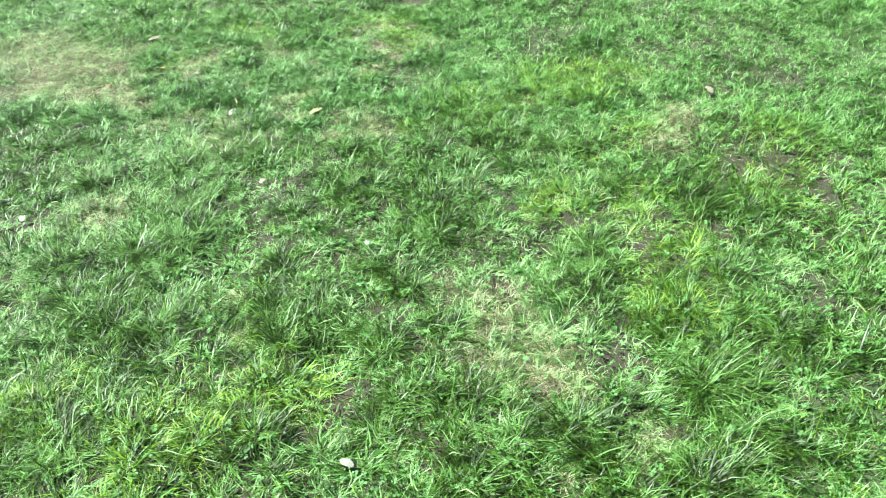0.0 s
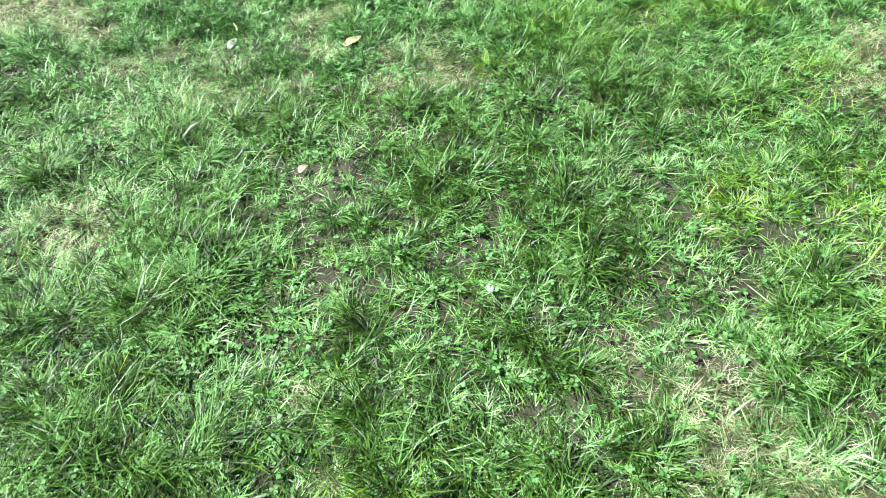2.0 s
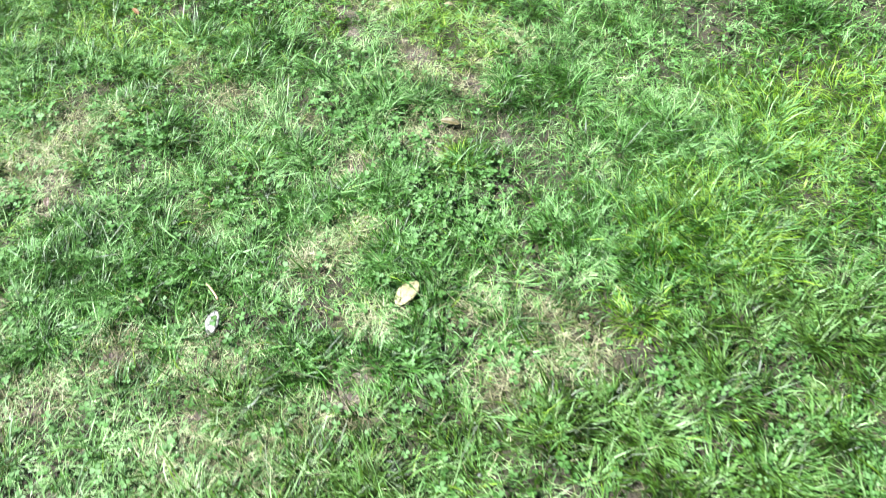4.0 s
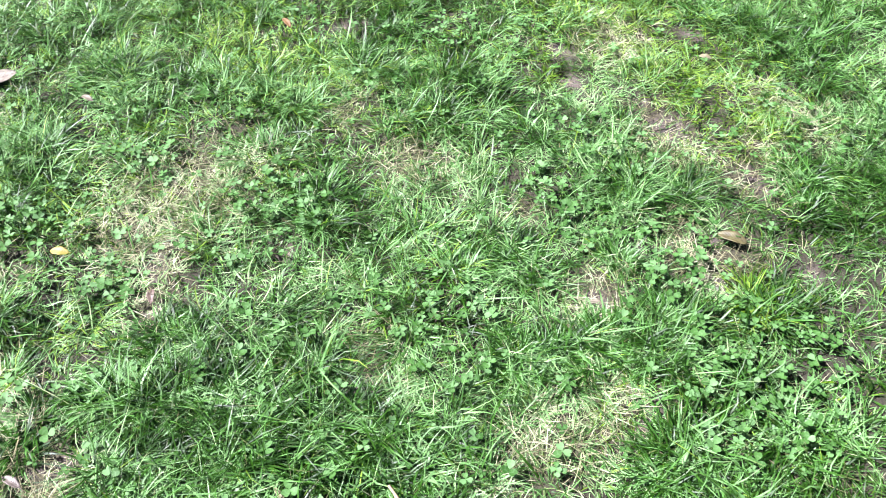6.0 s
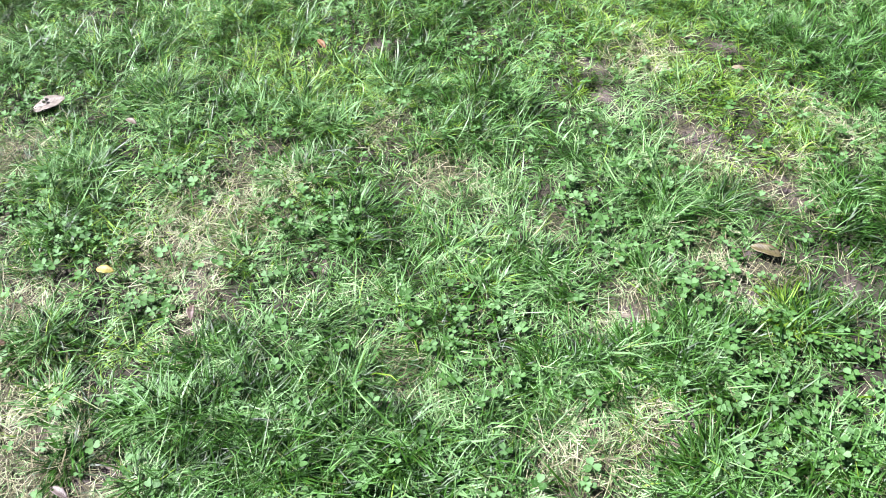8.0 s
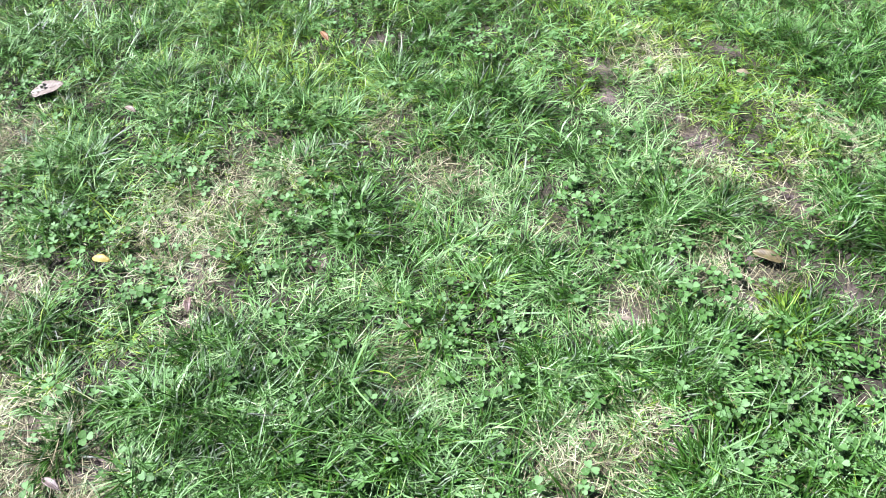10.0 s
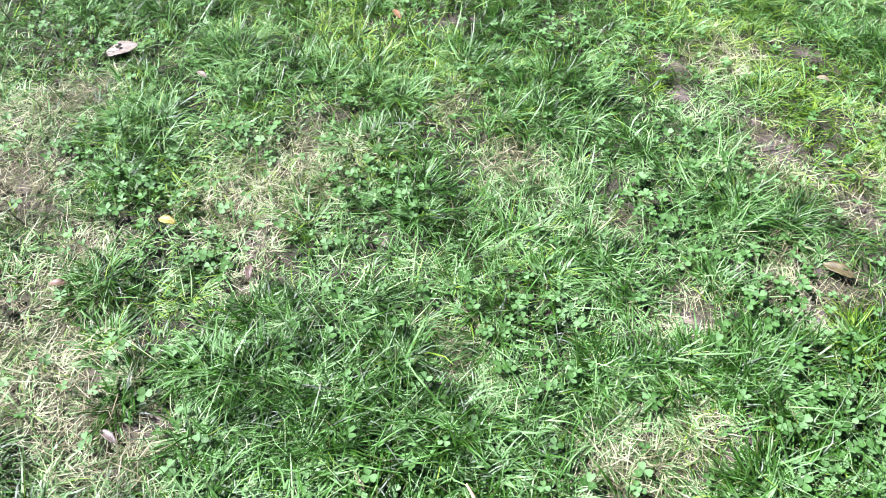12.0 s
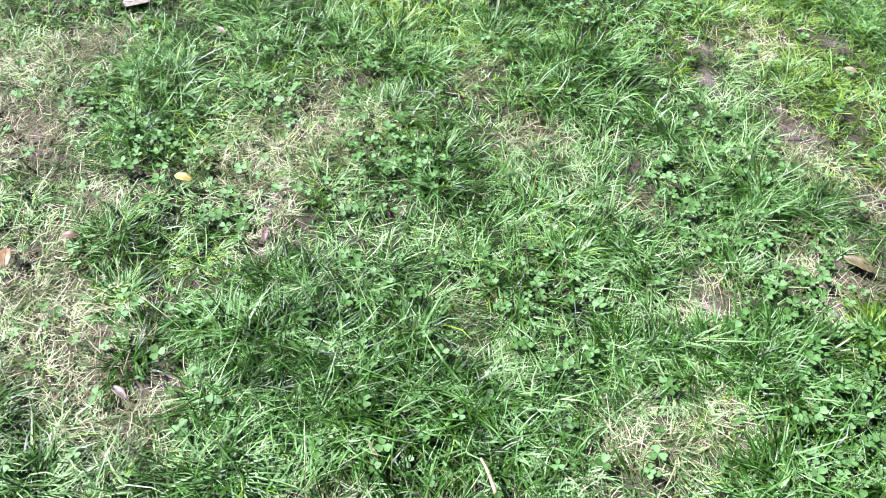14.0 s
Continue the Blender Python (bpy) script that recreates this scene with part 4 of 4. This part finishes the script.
# ---- clover ----
def leaflet_data(length):
    """One heart-shaped leaflet, its base at the origin, folded a little along the midrib."""
    half = ((0.0, 0.0), (0.30, 0.30), (0.47, 0.62), (0.42, 0.92), (0.18, 1.03))
    rib = ((0.0, 0.0), (0.0, 0.34), (0.0, 0.62), (0.0, 0.90))
    pts = [(0.0, 0.0, 0.0)]
    uv = [(0.5, 0.0)]
    for v in rib[1:]:
        pts.append((0.0, v[1] * length, -0.05 * length))
        uv.append((0.5, v[1]))
    for s in (-1, 1):
        for u, v in half[1:]:
            pts.append((s * u * length, v * length, 0.09 * length * u / 0.47 - 0.06 * length * (v > 0.9)))
            uv.append((0.5 + s * u, v))
    faces = []
    for base, flip in ((4, False), (8, True)):
        a, b, c, d = base, base + 1, base + 2, base + 3
        for f in ((0, 1, a), (1, 2, b, a), (2, 3, c, b), (3, d, c)):
            faces.append(f[::-1] if flip else f)
    return np.array(pts), faces, np.array(uv)


def stem_data(height, lean):
    pts, faces = [], []
    for k in range(3):
        s = k / 2
        for a in range(4):
            ang = a * math.pi / 2
            pts.append((lean * s * s * height + 0.0007 * math.cos(ang), 0.0007 * math.sin(ang), s * height))
    for k in range(2):
        for a in range(4):
            faces.append((4 * k + a, 4 * k + (a + 1) % 4, 4 * k + 4 + (a + 1) % 4, 4 * k + 4 + a))
    return np.array(pts), faces


LEAF_PTS, LEAF_FACES, LEAF_UV = leaflet_data(0.0115)


def piece(name, pts, faces, uv, material, parent=None):
    sizes = np.array([len(f) for f in faces])
    return mesh_object(name, pts, np.array([i for f in faces for i in f]), sizes, uv, material, parent)


def clover_plant(height, lean, spread):
    plant = new("clover")
    pts, faces = stem_data(height, lean)
    piece("stem", pts, faces, None, STEM, plant)
    first = None
    for k in range(3):
        if first is None:
            ob = first = piece("leaflet", LEAF_PTS, LEAF_FACES, LEAF_UV, CLOVER, plant)
        else:
            ob = new("leaflet", first.data)
            ob.parent = plant
        ob.matrix_basis = pose(lean * height, 0, height, spread + 6 * k, 4 * k - 4, 120 * k + 8 * k)
    return tagged(plant, "three-leaved green clover on a thin stalk", "clover", group="clover in the lawn")


def clover_spots(count, x_range, y_range, floor_share):
    x, y = scatter(x_range, y_range, count)
    ok = rng.random(len(x)) < np.clip(floor_share + at(F_CLOVER, x, y) ** 1.8, 0, 1) * (1 - at(F_BARE, x, y))
    return x[ok], y[ok]


clover_kinds = [clover_plant(0.034, 0.2, 12), clover_plant(0.028, 0.45, -4), clover_plant(0.040, 0.1, 20)]
spots = [(x, y, 1.25) for x, y in PATCHES["trefoil"]]
cx, cy = clover_spots(1500, (-2.1, 0.4), (2.75, 4.4), 0.12)
pick = rng.permutation(len(cx))
lone = pick[:230]
spots += [(float(cx[i]), float(cy[i]), float(rng.uniform(0.7, 1.25))) for i in lone]
for i, (x, y, size) in enumerate(spots):
    m = pose(x, y, ground_z(x, y), rng.normal(0, 9), rng.normal(0, 9), rng.uniform(0, 360)) @ Matrix.Diagonal((size, size, 1, 1))
    source = clover_kinds[i % 3]
    if i < 3:
        source.matrix_basis = m
    else:
        twin = copy_thing(source, pose(0, 0, 0))
        twin.matrix_basis = m


def clover_carpet():
    """The rest of the clover, too many to count: leaves and stalks in one."""
    far_x, far_y = clover_spots(1300, (-3.0, 2.4), (0.3, 4.9), 0.2)
    outside = (far_x < -2.1) | (far_x > 0.4) | (far_y < 2.75) | (far_y > 4.4)
    x = np.concatenate((cx[pick[230:]], far_x[outside]))
    y = np.concatenate((cy[pick[230:]], far_y[outside]))
    n = len(x)
    z0 = at(HEIGHT, x, y)
    height, turn, size = rng.uniform(0.012, 0.034, n), rng.uniform(0, 6.283, n), rng.uniform(0.6, 1.15, n)
    tilt_x, tilt_y = rng.normal(0, 0.22, n), rng.normal(0, 0.22, n)
    verts, faces, sizes, uvs, base = [], [], [], [], 0
    flat = np.array([i for f in LEAF_FACES for i in f])
    counts = np.array([len(f) for f in LEAF_FACES])
    for k in range(3):
        a = turn + k * 2.094
        c, s = np.cos(a)[:, None], np.sin(a)[:, None]
        lx, ly, lz = (LEAF_PTS[:, i][None, :] * size[:, None] for i in range(3))
        wx, wy = lx * c - ly * s, lx * s + ly * c
        wz = lz + 0.12 * ly + wx * tilt_x[:, None] + wy * tilt_y[:, None]
        pts = np.stack((wx + x[:, None], wy + y[:, None], wz + (z0 + height)[:, None]), -1).reshape(-1, 3)
        verts.append(pts)
        faces.append((base + np.arange(n)[:, None] * len(LEAF_PTS) + flat[None, :]).ravel())
        sizes.append(np.tile(counts, n))
        uvs.append(np.tile(LEAF_UV, (n, 1)))
        base += len(pts)
    sv, sf, ss, su = blade_mesh(x, y, z0, height * 1.02, np.full(n, 0.0014), turn, np.zeros(n) + 0.02, np.zeros(n) + 0.05, np.zeros(n), 2)
    verts.append(sv)
    faces.append(sf + base)
    sizes.append(ss)
    uvs.append(su * 0.2)
    ob = mesh_object("clover_carpet", np.concatenate(verts), np.concatenate(faces), np.concatenate(sizes), np.concatenate(uvs), CLOVER)
    return tagged(ob, "low green clover leaves spreading through the grass", "clover", kind="stuff")


clover_carpet()


# ---- fallen leaves, twigs and crumbs ----
def fallen_leaf(x, y, z, turn, length, width, tone, blotch, label, arch=0.12, fold=0.25, pitch=0.0, roll=0.0, stalk=0.12):
    """A dropped leaf lying on the grass: a curled blade with its midrib and stalk."""
    leaf = new("fallen_leaf")
    rows, cols = 13, 7
    pts, uv, faces = [], [], []
    for j in range(rows):
        v = j / (rows - 1)
        half = 0.5 * width * max(math.sin(math.pi * min(v * 0.96 + 0.03, 1)) ** 0.6, 0.02) * (1 + 0.05 * math.sin(19 * v))
        for i in range(cols):
            u = i / (cols - 1) * 2 - 1
            wave = 0.03 * width * math.sin(11 * v + 4 * u)
            pts.append((u * half, (v - 0.5) * length, arch * length * math.sin(math.pi * v) + fold * half * abs(u) ** 1.4 + wave * abs(u)))
            uv.append((0.5 + 0.5 * u * half / (0.5 * width), v))
    for j in range(rows - 1):
        for i in range(cols - 1):
            a = j * cols + i
            faces.append((a, a + 1, a + cols + 1, a + cols))
    n = len(pts)
    pts += [(px, py, pz - 0.0006) for px, py, pz in pts]
    uv += uv
    faces += [tuple(n + i for i in f[::-1]) for f in list(faces)]
    rim = [i for i in range(cols)] + [j * cols + cols - 1 for j in range(1, rows)]
    rim += [(rows - 1) * cols + i for i in range(cols - 2, -1, -1)] + [j * cols for j in range(rows - 2, 0, -1)]
    for a, b in zip(rim, rim[1:] + rim[:1]):
        faces.append((b, a, a + n, b + n))
    skin = leaf_material("leaf", tone, blotch)
    piece("blade", np.array(pts), faces, np.array(uv), skin, leaf)
    rib, rf = [], []
    steps = 9
    for k in range(steps):
        v = -stalk + (1.0 + stalk) * k / (steps - 1) * 0.96
        top = arch * length * math.sin(math.pi * max(v, 0)) + 0.0006 + (0.02 * length * (-v) if v < 0 else 0)
        thick = 0.0006 * (1.1 - 0.8 * max(v, 0))
        for a in range(4):
            ang = a * math.pi / 2
            rib.append((thick * math.cos(ang), (v - 0.5) * length, top + thick * 0.7 * math.sin(ang)))
    for k in range(steps - 1):
        for a in range(4):
            rf.append((4 * k + a, 4 * k + (a + 1) % 4, 4 * k + 4 + (a + 1) % 4, 4 * k + 4 + a))
    piece("midrib", np.array(rib), rf, None, skin, leaf)
    leaf.matrix_basis = pose(x, y, ground_z(x, y) + z, pitch, roll, turn)
    return tagged(leaf, label, "fallen leaf", group="fallen leaves on the lawn")


fallen_leaf(-1.808, 3.897, 0.017, -62, 0.080, 0.050, (0.165, 0.142, 0.113), (0.110, 0.090, 0.070), "pale pinkish dried leaf lying across the grass", 0.03, 0.18, 6, 2)
fallen_leaf(-1.51, 3.33, 0.040, 80, 0.036, 0.018, (0.205, 0.175, 0.028), (0.17, 0.135, 0.02), "small bright yellow fallen leaf beside clover", 0.1, 0.2, 0, -8)
fallen_leaf(-0.217, 3.338, 0.026, 62, 0.058, 0.026, (0.090, 0.076, 0.030), (0.055, 0.044, 0.018), "tan brown curled dead leaf on thin grass", 0.07, 0.35, 0, -8)
fallen_leaf(-0.437, 2.745, 0.023, -50, 0.078, 0.046, (0.235, 0.215, 0.115), (0.215, 0.192, 0.098), "cream yellow fallen leaf on clover and grass", 0.03, 0.06, 6, -4)
fallen_leaf(-0.893, 2.752, 0.016, -20, 0.058, 0.030, (0.207, 0.207, 0.197), (0.171, 0.171, 0.156), "bleached whitish fallen leaf among grass blades", 0.06, 0.15, 14, 6)
fallen_leaf(1.585, 2.91, 0.043, 30, 0.055, 0.042, (0.186, 0.171, 0.13), (0.145, 0.124, 0.085), "pale cream dry leaf lying on the lawn", 0.08, 0.15, 15, 5)
fallen_leaf(0.178, 0.49, 0.043, 70, 0.045, 0.026, (0.202, 0.202, 0.186), (0.156, 0.156, 0.135), "small whitish dry leaf between the blades", 0.08, 0.2, 8, 5)
fallen_leaf(0.057, 1.51, 0.046, 10, 0.026, 0.019, (0.207, 0.207, 0.197), (0.171, 0.176, 0.156), "small bleached white leaf scrap on the grass", 0.1, 0.2, 12, 0)
fallen_leaf(-1.149, 4.077, 0.046, 35, 0.036, 0.016, (0.161, 0.0878, 0.0336), (0.124, 0.0621, 0.0233), "small orange-brown leaf caught in the grass", 0.1, 0.3, 10, 0)
fallen_leaf(-0.518, 3.187, 0.022, 75, 0.028, 0.012, (0.156, 0.135, 0.0979), (0.114, 0.0936, 0.0621), "pale dry leaf scrap on bare soil", 0.12, 0.3, 5, 5)
fallen_leaf(-1.328, 3.235, 0.022, 5, 0.030, 0.014, (0.125, 0.088, 0.068), (0.09, 0.056, 0.044), "pinkish brown dry leaf scrap at a bare spot", 0.15, 0.5, 8, 0)
fallen_leaf(-1.470, 2.888, 0.021, 62, 0.034, 0.014, (0.145, 0.115, 0.10), (0.09, 0.07, 0.058), "pale crumpled leaf scrap on straw", 0.08, 0.5, 4, 12)
fallen_leaf(-1.666, 3.17, 0.025, 100, 0.030, 0.016, (0.109, 0.0621, 0.0336), (0.0778, 0.044, 0.0233), "small rust-brown leaf scrap on dry soil", 0.12, 0.4, 0, 0)

fallen_leaf(-1.060, 2.840, 0.030, 35, 0.034, 0.008, (0.160, 0.155, 0.075), (0.120, 0.110, 0.05), "thin curled yellowish dry leaf among clover", 0.14, 0.4, 6, 0)
fallen_leaf(-0.505, 2.008, 0.021, -30, 0.036, 0.024, (0.200, 0.160, 0.120), (0.165, 0.125, 0.09), "small pinkish tan fallen leaf in thick grass", 0.08, 0.2, 8, 4)
fallen_leaf(-1.579, 3.800, 0.034, 60, 0.030, 0.015, (0.150, 0.125, 0.09), (0.110, 0.085, 0.06), "small faded brown leaf scrap between grass blades", 0.1, 0.3, 5, 0)
fallen_leaf(-0.104, 3.932, 0.034, 80, 0.032, 0.018, (0.185, 0.165, 0.105), (0.150, 0.125, 0.07), "small straw-coloured leaf on yellow-green grass", 0.08, 0.2, 5, 0)
fallen_leaf(-1.751, 3.104, 0.026, 20, 0.040, 0.022, (0.170, 0.105, 0.045), (0.130, 0.075, 0.03), "orange-brown dead leaf on worn dry turf", 0.1, 0.3, 4, 6)
fallen_leaf(-1.480, 1.712, 0.030, 15, 0.040, 0.026, (0.215, 0.215, 0.20), (0.175, 0.175, 0.155), "small bleached white leaf in pale grass", 0.08, 0.2, 8, 0)


def twig(x, y, z, turn, length, thick, pitch, label):
    """A short broken stick, slightly bent, with a knot and a rough end."""
    pts, faces = [], []
    rings, sides = 9, 7
    for k in range(rings):
        s = k / (rings - 1)
        for a in range(sides):
            ang = a / sides * 2 * math.pi
            rr = thick * (1 - 0.35 * s) * (1 + 0.25 * math.exp(-((s - 0.6) / 0.07) ** 2) + 0.1 * math.sin(3 * a + 5 * k))
            pts.append((rr * math.cos(ang) + 0.04 * length * math.sin(3 * s), (s - 0.5) * length, rr * math.sin(ang)))
    for k in range(rings - 1):
        for a in range(sides):
            faces.append((sides * k + a, sides * k + (a + 1) % sides, sides * k + sides + (a + 1) % sides, sides * k + sides + a))
    faces.append(tuple(range(sides - 1, -1, -1)))
    faces.append(tuple(sides * (rings - 1) + a for a in range(sides)))
    ob = piece("twig", np.array(pts), faces, None, TWIG)
    ob.matrix_basis = pose(x, y, ground_z(x, y) + z, pitch, 0, turn)
    return tagged(ob, label, "twig", group="twigs on the lawn")


twig(-0.887, 2.818, 0.053, 28, 0.055, 0.0032, 4, "short tan broken twig lying on the grass")


def pebble(x, y, size, label):
    bm = bmesh.new()
    bmesh.ops.create_icosphere(bm, subdivisions=2, radius=size)
    for v in bm.verts:
        k = 1 + 0.25 * noise.noise(v.co / size * 1.3 + Vector((x * 9, y * 9, 0)))
        v.co = Vector((v.co.x * k * 1.2, v.co.y * k, v.co.z * k * 0.65))
    me = bpy.data.meshes.new("pebble")
    bm.to_mesh(me)
    bm.free()
    me.materials.append(STONE)
    for p in me.polygons:
        p.use_smooth = True
    ob = new("pebble", me)
    ob.matrix_basis = pose(x, y, ground_z(x, y) + size * 0.3, 0, 0, x * 400)
    return tagged(ob, label, "pebble", group="pebbles on bare soil")


pebble(-0.278, 3.222, 0.005, "small pale grey pebble on bare soil")
pebble(-0.262, 3.232, 0.0035, "tiny grey pebble on bare soil")
pebble(-0.47, 2.93, 0.004, "small grey pebble on trodden soil")


def soil_crumbs():
    """Loose crumbs of earth over the bare spots."""
    x, y = scatter((-2.2, 2.0), (0.3, 4.6), 2600)
    ok = rng.random(len(x)) < at(F_BARE, x, y) ** 1.5
    x, y = x[ok], y[ok]
    n = len(x)
    size = 0.0012 * np.clip(rng.lognormal(0, 0.6, n), 0.4, 4)
    unit = np.array([(1, 0, 0), (0, 1, 0), (-1, 0, 0), (0, -1, 0), (0, 0, 1), (0, 0, -1)], float)
    tri = np.array([0, 1, 4, 1, 2, 4, 2, 3, 4, 3, 0, 4, 1, 0, 5, 2, 1, 5, 3, 2, 5, 0, 3, 5])
    jit = rng.uniform(0.6, 1.4, (n, 6, 1))
    turn = rng.uniform(0, 6.283, n)
    c, s = np.cos(turn)[:, None], np.sin(turn)[:, None]
    p = unit[None] * jit * size[:, None, None]
    pts = np.stack((p[..., 0] * c - p[..., 1] * s + x[:, None], p[..., 0] * s + p[..., 1] * c + y[:, None],
                    p[..., 2] * 0.8 + (at(HEIGHT, x, y) + size * 0.4)[:, None]), -1).reshape(-1, 3)
    faces = (np.arange(n)[:, None] * 6 + tri[None]).ravel()
    ob = mesh_object("soil_crumbs", pts, faces, np.full(n * 8, 3), None, CLOD)
    return tagged(ob, "loose brown crumbs of earth on bare spots", "soil", kind="stuff")


soil_crumbs()
